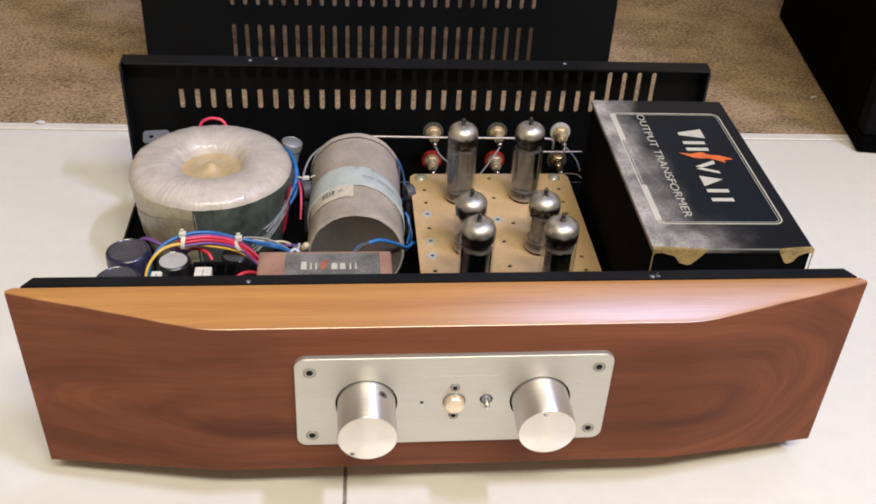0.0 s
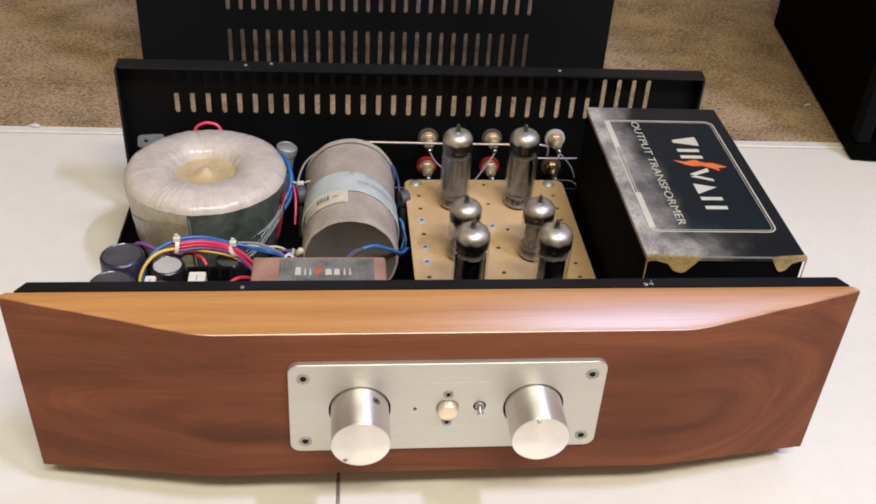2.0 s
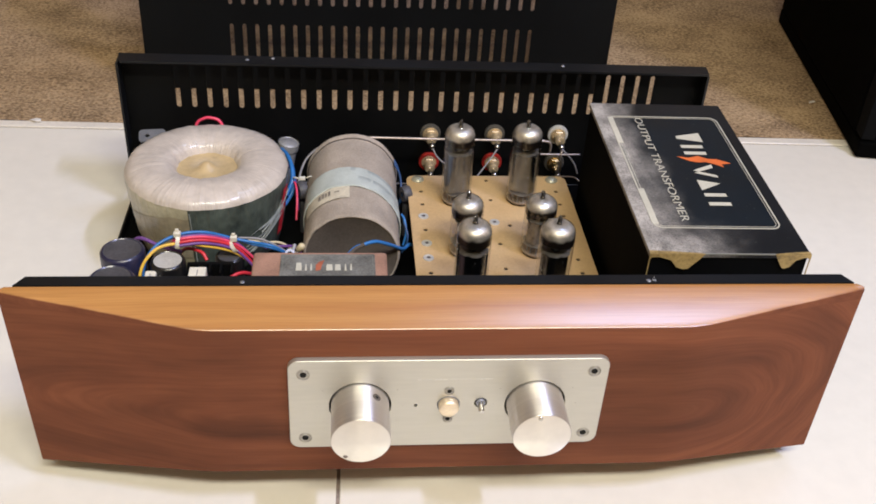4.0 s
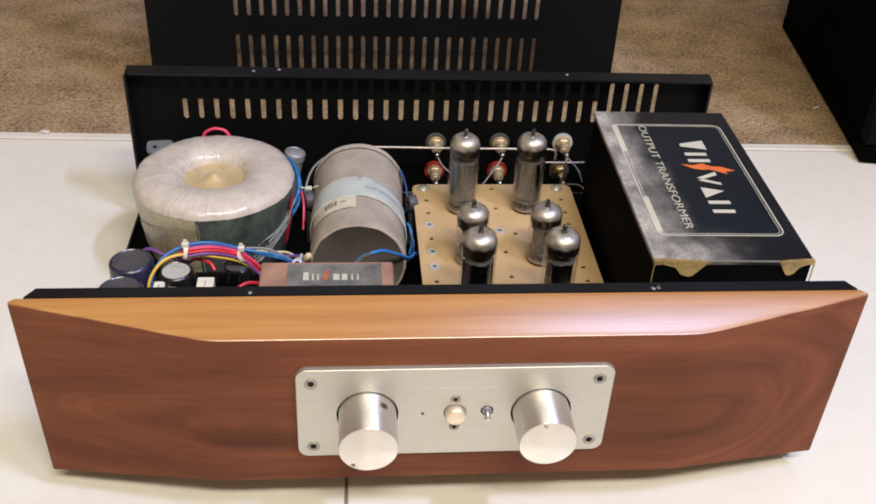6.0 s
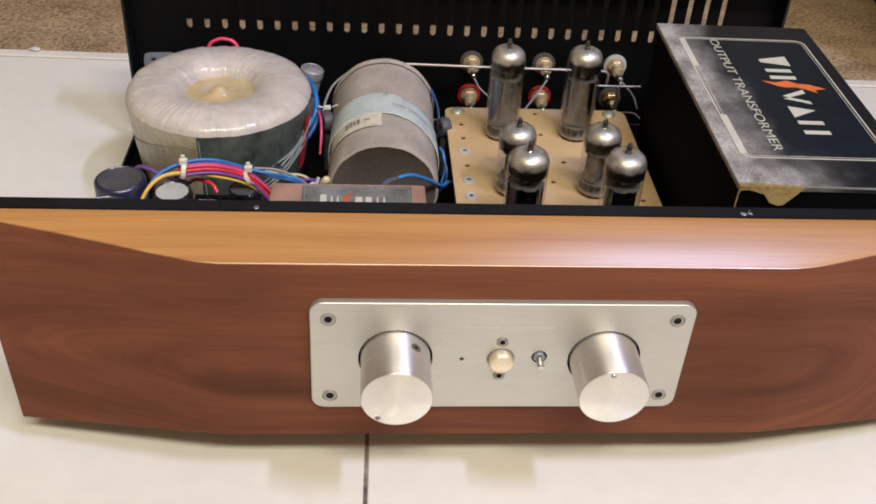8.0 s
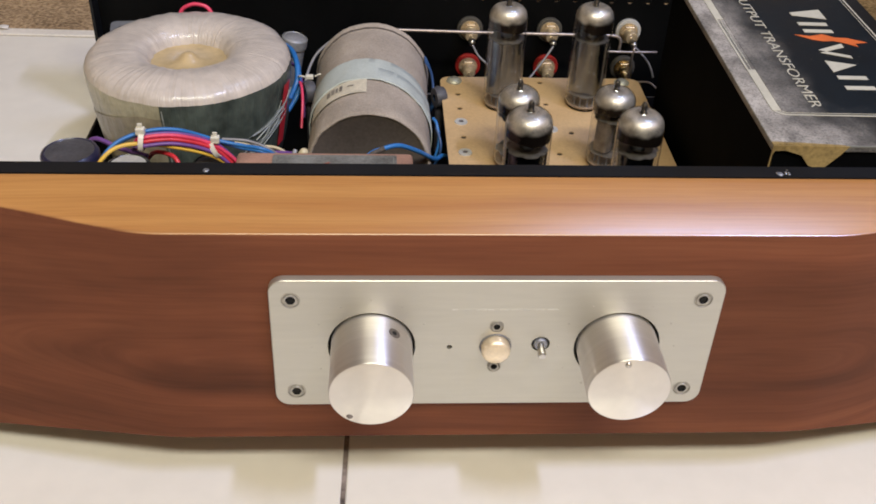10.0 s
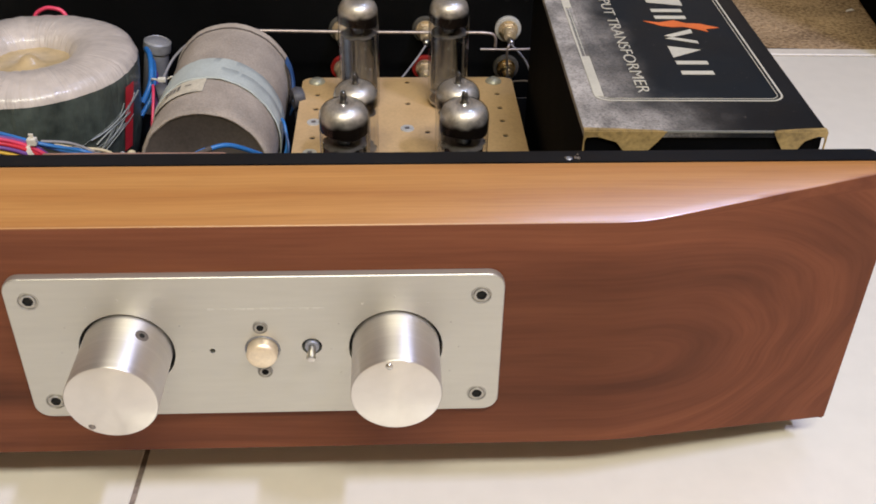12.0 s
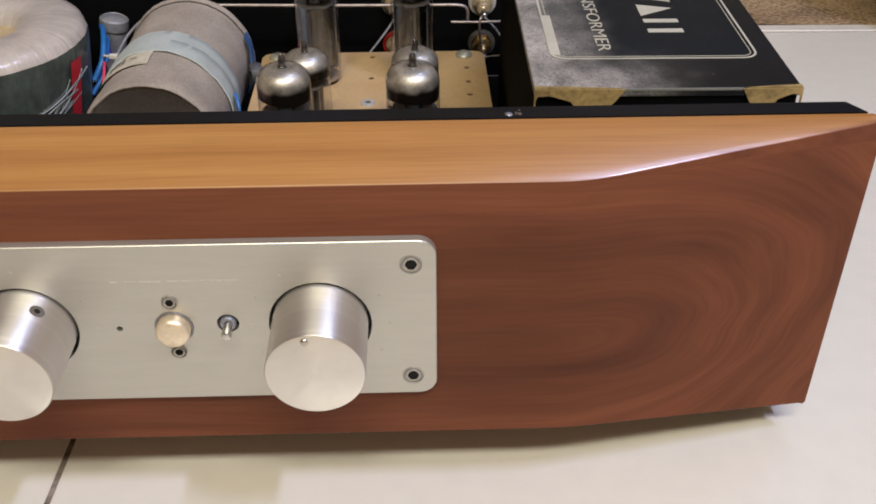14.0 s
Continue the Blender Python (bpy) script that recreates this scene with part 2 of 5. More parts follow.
def glass_material():
    """Thin tube glass: clear, with a gloss that grows at the rim."""
    m = bpy.data.materials.new("tube_glass")
    m.use_nodes = True
    n, l = m.node_tree.nodes, m.node_tree.links
    n.remove(n["Principled BSDF"])
    clear = n.new("ShaderNodeBsdfTransparent")
    clear.inputs[0].default_value = (0.965, 0.965, 0.955, 1)
    gloss = n.new("ShaderNodeBsdfGlossy")
    gloss.inputs["Roughness"].default_value = 0.04
    rim = n.new("ShaderNodeLayerWeight")
    rim.inputs[0].default_value = 0.5
    steep = n.new("ShaderNodeMath")
    steep.operation = "POWER"
    steep.inputs[1].default_value = 3.0
    l.new(rim.outputs["Facing"], steep.inputs[0])
    share = n.new("ShaderNodeMath")
    share.operation = "MULTIPLY_ADD"
    share.inputs[1].default_value, share.inputs[2].default_value = 0.85, 0.07
    l.new(steep.outputs[0], share.inputs[0])
    mix = n.new("ShaderNodeMixShader")
    l.new(share.outputs[0], mix.inputs[0])
    l.new(clear.outputs[0], mix.inputs[1])
    l.new(gloss.outputs[0], mix.inputs[2])
    l.new(mix.outputs[0], n["Material Output"].inputs[0])
    return m


def film_material(name, tint, haze, wrinkle=26.0):
    """Stretched plastic film over windings: hazy, wrinkled towards the middle, glossy on the folds."""
    m = mat(name, tint, rough=0.36, vary=haze, scale=60, fine=220, bump=0.0, coat=0.32)
    n, l, bsdf = nodes_of(m)
    co = n.new("ShaderNodeTexCoord")
    sep = n.new("ShaderNodeSeparateXYZ")
    l.new(co.outputs["Object"], sep.inputs[0])
    ang = n.new("ShaderNodeMath")
    ang.operation = "ARCTAN2"
    l.new(sep.outputs[1], ang.inputs[0])
    l.new(sep.outputs[0], ang.inputs[1])
    comb = n.new("ShaderNodeCombineXYZ")
    l.new(ang.outputs[0], comb.inputs[0])
    rad = n.new("ShaderNodeMath")
    rad.operation = "MULTIPLY"
    rad.inputs[1].default_value = 3.0
    l.new(sep.outputs[2], rad.inputs[0])
    l.new(rad.outputs[0], comb.inputs[1])
    w = n.new("ShaderNodeTexNoise")
    w.inputs["Scale"].default_value, w.inputs["Detail"].default_value = wrinkle, 3
    l.new(comb.outputs[0], w.inputs["Vector"])
    b = n.new("ShaderNodeBump")
    b.inputs["Strength"].default_value, b.inputs["Distance"].default_value = 0.6, 0.0012
    l.new(w.outputs[0], b.inputs["Height"])
    l.new(b.outputs[0], bsdf.inputs["Normal"])
    return m


def dusty_black(name, base=(0.006, 0.0075, 0.010), strength=1.0):
    """Black painted steel under a film of pale dust: thick along one side of the lid, cloudy towards the front, wiped elsewhere."""
    m = mat(name, base, rough=0.46, vary=0.2, scale=40, fine=900, bump=0.04, coat=0.0, spec=0.22)
    n, l, bsdf = nodes_of(m)
    co = n.new("ShaderNodeTexCoord")
    sep = n.new("ShaderNodeSeparateXYZ")
    l.new(co.outputs["Object"], sep.inputs[0])

    def clouds(scale, detail, rough=0.55, stretch=(1, 1, 1)):
        mp = n.new("ShaderNodeMapping")
        mp.inputs["Scale"].default_value = stretch
        l.new(co.outputs["Object"], mp.inputs[0])
        q = n.new("ShaderNodeTexNoise")
        q.inputs["Scale"].default_value, q.inputs["Detail"].default_value, q.inputs["Roughness"].default_value = scale, detail, rough
        l.new(mp.outputs[0], q.inputs["Vector"])
        return q.outputs[0]

    def ramp(src, a, b, low=0.0, high=1.0):
        q = n.new("ShaderNodeMapRange")
        q.interpolation_type = "SMOOTHSTEP"
        for k, v in enumerate((a, b, low, high)):
            q.inputs[k + 1].default_value = v
        l.new(src, q.inputs[0])
        return q.outputs[0]

    def calc(op, a, b):
        q = n.new("ShaderNodeMath")
        q.operation = op
        for k, v in enumerate((a, b)):
            if isinstance(v, (int, float)):
                q.inputs[k].default_value = v
            else:
                l.new(v, q.inputs[k])
        return q.outputs[0]

    big, mid, fine = clouds(26, 4), clouds(75, 6, 0.65, (1, 0.6, 1)), clouds(1100, 2)
    wander = calc("MULTIPLY", calc("SUBTRACT", big, 0.5), 0.050)
    x = calc("ADD", sep.outputs[0], wander)
    y = calc("ADD", sep.outputs[1], wander)
    side = ramp(x, -0.012, -0.044)
    near = calc("MULTIPLY", ramp(y, -0.058, -0.100), ramp(x, 0.016, -0.036))
    broad = calc("ADD", calc("MULTIPLY", calc("MAXIMUM", side, near), ramp(mid, 0.22, 0.66, 0.25, 1.0)), 0.012)
    thick = calc("MULTIPLY", calc("MULTIPLY", broad, ramp(fine, 0.22, 0.62, 0.45, 1.0)), strength)
    specks = calc("MULTIPLY", ramp(clouds(520, 1), 0.72, 0.80), 0.10)
    dust = calc("MINIMUM", calc("ADD", thick, specks), 1.0)
    mix = n.new("ShaderNodeMix")
    mix.data_type = "RGBA"
    old = bsdf.inputs["Base Color"].links[0].from_socket
    l.new(dust, mix.inputs[0])
    l.new(old, mix.inputs[6])
    mix.inputs[7].default_value = (0.48, 0.445, 0.41, 1)
    l.new(mix.outputs[2], bsdf.inputs["Base Color"])
    return m


def getter_material():
    """Silver flashed on the inside of the glass, thinning to dark brown along its lower edge."""
    m = mat("silver_getter", (0.80, 0.75, 0.67), rough=0.46, metal=0.85, vary=0.22, scale=200, fine=1500, bump=0.08, dist=0.0002)
    n, l, bsdf = nodes_of(m)
    co = n.new("ShaderNodeTexCoord")
    sep = n.new("ShaderNodeSeparateXYZ")
    l.new(co.outputs["Generated"], sep.inputs[0])
    blot = n.new("ShaderNodeTexNoise")
    blot.inputs["Scale"].default_value, blot.inputs["Detail"].default_value = 130, 4
    l.new(co.outputs["Object"], blot.inputs["Vector"])
    level = n.new("ShaderNodeMath")
    level.operation = "MULTIPLY_ADD"
    level.inputs[1].default_value = 0.30
    l.new(blot.outputs[0], level.inputs[0])
    l.new(sep.outputs[2], level.inputs[2])
    fade = n.new("ShaderNodeMapRange")
    fade.interpolation_type = "SMOOTHSTEP"
    fade.inputs[1].default_value, fade.inputs[2].default_value = 0.52, 0.72
    l.new(level.outputs[0], fade.inputs[0])
    mix = n.new("ShaderNodeMix")
    mix.data_type = "RGBA"
    old = bsdf.inputs["Base Color"].links[0].from_socket
    l.new(fade.outputs[0], mix.inputs[0])
    mix.inputs[6].default_value = (0.030, 0.022, 0.018, 1)
    l.new(old, mix.inputs[7])
    l.new(mix.outputs[2], bsdf.inputs["Base Color"])
    return m


WOOD = wood_material()
GLASS = glass_material()
TILE = mat("cream_tile", (0.735, 0.698, 0.632), rough=0.24, vary=0.03, scale=6, fine=90, bump=0.02, coat=0.2)
GROUT = mat("dirty_grout", (0.26, 0.21, 0.18), rough=0.9, dark=(0.018, 0.014, 0.013), scale=110, fine=600, mixf=0.3)
STRIP = mat("cream_edging", (0.70, 0.65, 0.58), rough=0.4, vary=0.08, scale=25, fine=300)
CARPET = mat("brown_carpet", (0.425, 0.300, 0.178), rough=1.0, vary=0.30, scale=26, fine=420, bump=1.0, dist=0.003,
             stretch=(0.8, 1, 1), dark=(0.125, 0.078, 0.044), spec=0.1, mixf=0.66)
BLACK = mat("black_powder_coat", (0.0045, 0.0055, 0.0075), rough=0.5, vary=0.25, scale=25, fine=1500, bump=0.15, dist=0.0001, spec=0.35)
BLACKIN = mat("black_steel", (0.0028, 0.0030, 0.0034), rough=0.6, vary=0.3, scale=20, fine=900, bump=0.1, dist=0.0001, spec=0.12)
COVERBLACK = mat("black_cover_paint", (0.0022, 0.0028, 0.0036), rough=0.6, vary=0.25, scale=18, fine=1200, bump=0.1, dist=0.0001, spec=0.14)
PLATE = mat("brushed_aluminium", (0.54, 0.525, 0.470), rough=0.43, metal=0.75, vary=0.035, scale=8, fine=60, bump=0.03,
            dist=0.0001, stretch=(1, 1, 9), aniso=0.4)
KNOBSIDE = mat("turned_aluminium", (0.66, 0.63, 0.595), rough=0.42, metal=0.85, vary=0.06, scale=40, fine=500, bump=0.0,
               stretch=(0.05, 8, 0.05), aniso=0.8, radial=True)
KNOBFACE = mat("spun_aluminium", (0.76, 0.725, 0.665), rough=0.30, metal=1.0, vary=0.03, scale=40, fine=300, bump=0.0,
               aniso=0.75, rvary=0.03, radial=True)
STEEL = mat("zinc_steel", (0.62, 0.60, 0.56), rough=0.3, metal=1.0, vary=0.15, scale=200, fine=1500, bump=0.05)
# steel darkened to stand for dimples and holes in shade
GRUB = mat("shadowed_steel", (0.24, 0.215, 0.20), rough=0.45, metal=0.8, vary=0.2, scale=200, fine=900)
SCREW = mat("satin_screw", (0.46, 0.44, 0.40), rough=0.5, metal=0.75, vary=0.12, scale=200, fine=900)
DULLSTEEL = mat("dull_steel", (0.32, 0.33, 0.37), rough=0.5, metal=0.7, vary=0.15, scale=90, fine=900)
BOLT = mat("passivated_bolt", (0.52, 0.51, 0.42), rough=0.45, metal=0.5, vary=0.15, scale=200, fine=900)
NUT = mat("pale_brass_nut", (0.70, 0.55, 0.35), rough=0.38, metal=0.6, vary=0.2, scale=200, fine=900)
GREYPALE = mat("pale_grey_rim", (0.40, 0.40, 0.41), rough=0.45, metal=0.4, vary=0.15, scale=90)
BRASS = mat("brass", (0.70, 0.52, 0.24), rough=0.28, metal=1.0, vary=0.15, scale=200, fine=900)
BUTTON = mat("brass_button", (0.86, 0.74, 0.56), rough=0.46, metal=0.85, vary=0.08, scale=200, fine=900)
DULLRING = mat("dusty_black_ring", (0.075, 0.068, 0.056), rough=0.6, vary=0.2, scale=200, fine=900)
# near-black for recesses: their shade is put into the colour
HOLE = mat("hole_shade_black", (0.004, 0.004, 0.004), rough=0.8, vary=0.1)
BOARD = mat("tan_fibre_board", (0.56, 0.375, 0.19), rough=0.55, vary=0.10, scale=22, fine=700, bump=0.1, dist=0.0002, coat=0.1)
FELT = mat("dusty_can", (0.405, 0.345, 0.29), rough=0.95, vary=0.18, scale=38, fine=900, bump=0.6, dist=0.0005, spec=0.15)
CANEND = mat("dark_can_end", (0.110, 0.092, 0.080), rough=0.85, vary=0.16, scale=45, fine=700, bump=0.3, dist=0.0003, spec=0.2)
TAPE = mat("pale_cloth_tape", (0.46, 0.50, 0.475), rough=0.75, vary=0.12, scale=70, fine=1200, bump=0.3, dist=0.0003)
STICKER = mat("cream_sticker", (0.62, 0.56, 0.44), rough=0.6, vary=0.15, scale=120, fine=900)
DOT = mat("worn_dot", (0.50, 0.475, 0.43), rough=0.6, vary=0.2, scale=300, fine=900)
INK = mat("faded_ink", (0.24, 0.21, 0.18), rough=0.7, vary=0.3, scale=300, fine=900)
FILMTOP = film_material("film_top", (0.555, 0.49, 0.435), 0.10)
FILMPALE = film_material("film_over_paper", (0.46, 0.425, 0.30), 0.22)
FILMTAN = film_material("film_over_tan_paper", (0.335, 0.29, 0.205), 0.20)
FILMDARK = film_material("film_over_winding", (0.085, 0.105, 0.092), 0.30)
FILMHOLE = film_material("film_core", (0.58, 0.52, 0.46), 0.15)
RESIN = mat("yellow_resin", (0.50, 0.375, 0.205), rough=0.35, vary=0.12, scale=60, fine=300, bump=0.1, dist=0.0005, coat=0.6)
STRANDS = mat("film_strands", (0.25, 0.27, 0.255), rough=0.45, vary=0.2, scale=200, fine=900)
BOXBLACK = dusty_black("dusty_black_lid")
BOXSIDE = mat("black_box_side", (0.0022, 0.0024, 0.0028), rough=0.8, vary=0.3, scale=30, fine=900, bump=0.08, spec=0.05)
LABELBLUE = dusty_black("blue_black_label", (0.0035, 0.008, 0.013), 0.8)
WORNPRINT = mat("worn_print", (0.58, 0.565, 0.515), rough=0.5, vary=0.1, scale=80, fine=900, metal=0.5)
PRINT = mat("cream_print", (0.54, 0.515, 0.43), rough=0.45, vary=0.08, scale=80, fine=900)
FAINTPRINT = mat("faint_print", (0.22, 0.22, 0.20), rough=0.5, vary=0.1, scale=80, fine=900)
FLAME = mat("orange_print", (0.72, 0.16, 0.04), rough=0.45, vary=0.12, scale=90, fine=900)
FLAMEDULL = mat("worn_orange_print", (0.45, 0.13, 0.07), rough=0.6, vary=0.2, scale=90, fine=900)
KRAFT = mat("ochre_tape", (0.40, 0.28, 0.11), rough=0.5, vary=0.3, scale=70, fine=600, bump=0.3, dist=0.0004)
BLOCK = mat("red_brown_block", (0.38, 0.215, 0.155), rough=0.6, vary=0.18, scale=70, fine=900, bump=0.2, dist=0.0002)
BLOCKPLATE = mat("worn_grey_plate", (0.25, 0.25, 0.235), rough=0.45, vary=0.3, scale=60, fine=800, metal=0.3)
CAPSLEEVE = mat("navy_capacitor_sleeve", (0.022, 0.022, 0.055), rough=0.3, vary=0.25, scale=60, fine=600, coat=0.3)
CAPTOP = mat("dusty_dark_cap_top", (0.075, 0.072, 0.080), rough=0.55, vary=0.25, scale=70, fine=600)
CAPWHITE = mat("pale_aluminium_top", (0.60, 0.585, 0.55), rough=0.45, metal=0.3, vary=0.12, scale=90, fine=600)
CAPBLACK = mat("black_sleeve", (0.008, 0.008, 0.009), rough=0.3, vary=0.2, scale=60, coat=0.3)
GREYPLASTIC = mat("grey_plastic", (0.25, 0.25, 0.27), rough=0.45, vary=0.15, scale=90, fine=900)
WHITEPLASTIC = mat("white_nylon", (0.72, 0.68, 0.58), rough=0.4, vary=0.1, scale=120, fine=900)
REDPLASTIC = mat("red_plastic", (0.36, 0.024, 0.018), rough=0.35, vary=0.12, scale=120)
GETTER = getter_material()
ANODE = mat("grey_anode", (0.26, 0.285, 0.33), rough=0.24, metal=1.0, vary=0.2, scale=150, fine=900)
PIP = mat("smoked_glass_pip", (0.05, 0.045, 0.042), rough=0.15, metal=0.3, vary=0.2, scale=200, fine=900, bump=0.0)
BUTTONGLASS = mat("pressed_glass", (0.40, 0.31, 0.25), rough=0.12, vary=0.12, scale=200, fine=900, bump=0.0, coat=0.6)
MICA = mat("mica", (0.12, 0.11, 0.10), rough=0.30, vary=0.2, scale=200)
GREYCARBON = mat("carbonised_plate", (0.22, 0.205, 0.20), rough=0.32, metal=0.7, vary=0.25, scale=150)
W_BLUE = mat("blue_wire", (0.028, 0.165, 0.46), rough=0.38, vary=0.1, scale=150)
W_NAVY = mat("navy_wire", (0.018, 0.060, 0.17), rough=0.4, vary=0.1, scale=150)
W_YELLOW = mat("yellow_wire", (0.80, 0.50, 0.07), rough=0.38, vary=0.1, scale=150)
W_RED = mat("red_wire", (0.60, 0.030, 0.045), rough=0.38, vary=0.1, scale=150)
W_PINK = mat("pink_wire", (0.72, 0.06, 0.13), rough=0.38, vary=0.1, scale=150)
W_PURPLE = mat("purple_wire", (0.16, 0.065, 0.25), rough=0.38, vary=0.1, scale=150)
W_CREAM = mat("cream_wire", (0.66, 0.56, 0.36), rough=0.45, vary=0.12, scale=150)
W_GREY = mat("grey_wire", (0.26, 0.25, 0.26), rough=0.45, vary=0.15, scale=150)
W_TIN = mat("tinned_wire", (0.50, 0.42, 0.38), rough=0.4, metal=0.6, vary=0.2, scale=150)
WALL = mat("wall_paint", (0.43, 0.335, 0.225), rough=0.9, vary=0.05, scale=4, fine=120)
CEIL = mat("ceiling_paint", (0.34, 0.27, 0.185), rough=0.9, vary=0.04, scale=4, fine=120)
SPEAKER = mat("black_veneer", (0.0012, 0.0012, 0.0012), rough=0.9, vary=0.3, scale=20, fine=500, bump=0.08, spec=0.04)
GRILLE = mat("black_grille_cloth", (0.004, 0.004, 0.0045), rough=0.95, vary=0.3, scale=200, fine=2500, bump=0.5, dist=0.0004, spec=0.1)
TRIMGREY = mat("dark_grey_trim", (0.003, 0.003, 0.0034), rough=0.8, vary=0.2, scale=50, spec=0.08)
PAPER = mat("white_scrap", (0.70, 0.66, 0.62), rough=0.8, vary=0.1, scale=200)

# ---- builders ----
ORIGIN = {}


def thing(name, loc, label, category, group="", kind="", rz=0.0):
    ob = new(name)
    ob.empty_display_size = 0.01
    ob.matrix_world = pose(*loc, 0, 0, rz)
    ORIGIN[ob.name] = (Vector(loc), rz)
    return tagged(ob, label, category, group, kind)


def part(name, bm, material, parent, label="", local=False, smooth=None):
    """One mesh under a thing or a part. bm is in the world's metres, or local to the thing."""
    o, rz = ORIGIN[parent.name]
    if not local:
        bm.transform(pose(*o, 0, 0, rz).inverted())
    bmesh.ops.recalc_face_normals(bm, faces=bm.faces)
    me = bpy.data.meshes.new(name)
    bm.to_mesh(me)
    bm.free()
    me.materials.append(material)
    if smooth is not None:
        me.shade_smooth()
        me.set_sharp_from_angle(angle=radians(smooth))
    ob = new(name, me)
    ob.parent = parent
    ORIGIN[ob.name] = (o, rz)
    if label:
        ob["label"] = label
    return ob


def solo(name, bm, material, label, category, loc=None, group="", kind="", smooth=None):
    """A top-level thing of one mesh, with its origin at loc."""
    loc = Vector(loc or (0, 0, 0))
    bm.transform(Matrix.Translation(-loc))
    bmesh.ops.recalc_face_normals(bm, faces=bm.faces)
    me = bpy.data.meshes.new(name)
    bm.to_mesh(me)
    bm.free()
    me.materials.append(material)
    if smooth is not None:
        me.shade_smooth()
        me.set_sharp_from_angle(angle=radians(smooth))
    ob = new(name, me)
    ob.location = loc
    ORIGIN[ob.name] = (loc, 0.0)
    return tagged(ob, label, category, group, kind)


def box(x0, x1, y0, y1, z0, z1, bevel=0.0, segs=2):
    bm = bmesh.new()
    bmesh.ops.create_cube(bm, size=1.0, matrix=Matrix.Translation(((x0 + x1) / 2, (y0 + y1) / 2, (z0 + z1) / 2))
                          @ Matrix.Diagonal((x1 - x0, y1 - y0, z1 - z0, 1)))
    if bevel:
        bmesh.ops.bevel(bm, geom=list(bm.edges), offset=bevel, segments=segs, profile=0.6, affect="EDGES")
    return bm


def lathe(profile, segs=32, m=None, a0=0.0, a1=360.0, wobble=None):
    """Turns (radius, height) pairs round z, then moves them by m."""
    bm = bmesh.new()
    whole = abs(a1 - a0) >= 359.9
    count = segs if whole else segs + 1
    rings = []
    for i in range(count):
        a = radians(a0 + (a1 - a0) * i / segs)
        ring = []
        for r, h in profile:
            k = wobble(a, r, h) if wobble else 0.0
            ring.append(bm.verts.new(((r + k) * math.cos(a), (r + k) * math.sin(a), h)))
        rings.append(ring)
    for i in range(count if whole else count - 1):
        p, q = rings[i], rings[(i + 1) % count]
        for j in range(len(profile) - 1):
            bm.faces.new((p[j], q[j], q[j + 1], p[j + 1]))
    bmesh.ops.remove_doubles(bm, verts=bm.verts, dist=1e-7)
    if m is not None:
        bm.transform(m)
    return bm


def disc_profile(r, z0, z1, edge=0.0):
    """A solid round bar with eased edges, for lathe()."""
    if edge:
        return [(0, z0), (r - edge, z0), (r, z0 + edge), (r, z1 - edge), (r - edge, z1), (0, z1)]
    return [(0, z0), (r, z0), (r, z1), (0, z1)]


def along_y(x, y, z):
    """Turns a lathe so that its height runs towards the viewer (-y) from the point."""
    return Matrix.Translation((x, y, z)) @ Matrix.Rotation(radians(90), 4, "X")


def smooth_line(points, steps=8):
    """A curve through the points."""
    p = [Vector(q) for q in points]
    p = [2 * p[0] - p[1]] + p + [2 * p[-1] - p[-2]]
    out = []
    for i in range(1, len(p) - 2):
        a, b, c, d = p[i - 1:i + 3]
        for k in range(steps):
            t = k / steps
            out.append(0.5 * (2 * b + (c - a) * t + (2 * a - 5 * b + 4 * c - d) * t * t + (3 * b - a - 3 * c + d) * t ** 3))
    return out + [p[-2]]


def wire(points, r, segs=8, steps=8, line=False):
    """A round wire along a smooth line."""
    pts = [Vector(q) for q in points] if line else smooth_line(points, steps)
    bm = bmesh.new()
    rings, up = [], Vector((0.13, 0.31, 0.94))
    for i, q in enumerate(pts):
        way = (pts[min(i + 1, len(pts) - 1)] - pts[max(i - 1, 0)]).normalized()
        side = way.cross(up).normalized()
        top = side.cross(way).normalized()
        up = top
        rings.append([bm.verts.new(q + r * (math.cos(2 * math.pi * k / segs) * side + math.sin(2 * math.pi * k / segs) * top))
                      for k in range(segs)])
    for a, b in zip(rings, rings[1:]):
        for k in range(segs):
            bm.faces.new((a[k], a[(k + 1) % segs], b[(k + 1) % segs], b[k]))
    bm.faces.new(rings[0])
    bm.faces.new(rings[-1])
    return bm


def rounded(x0, x1, y0, y1, r, n=6):
    """The outline of a rectangle with round corners."""
    out = []
    for cx, cy, a in ((x1 - r, y1 - r, 0), (x0 + r, y1 - r, 90), (x0 + r, y0 + r, 180), (x1 - r, y0 + r, 270)):
        out += [(cx + r * math.cos(radians(a + 90 * k / n)), cy + r * math.sin(radians(a + 90 * k / n))) for k in range(n + 1)]
    return out


def circle(cx, cy, r, n=12):
    return [(cx + r * math.cos(2 * math.pi * k / n), cy + r * math.sin(2 * math.pi * k / n)) for k in range(n)]


def slot(cx, y0, y1, w, n=5):
    r = w / 2
    return ([(cx + r * math.cos(math.pi * k / n), y1 - r + r * math.sin(math.pi * k / n)) for k in range(n + 1)]
            + [(cx - r * math.cos(math.pi * k / n), y0 + r - r * math.sin(math.pi * k / n)) for k in range(n + 1)])


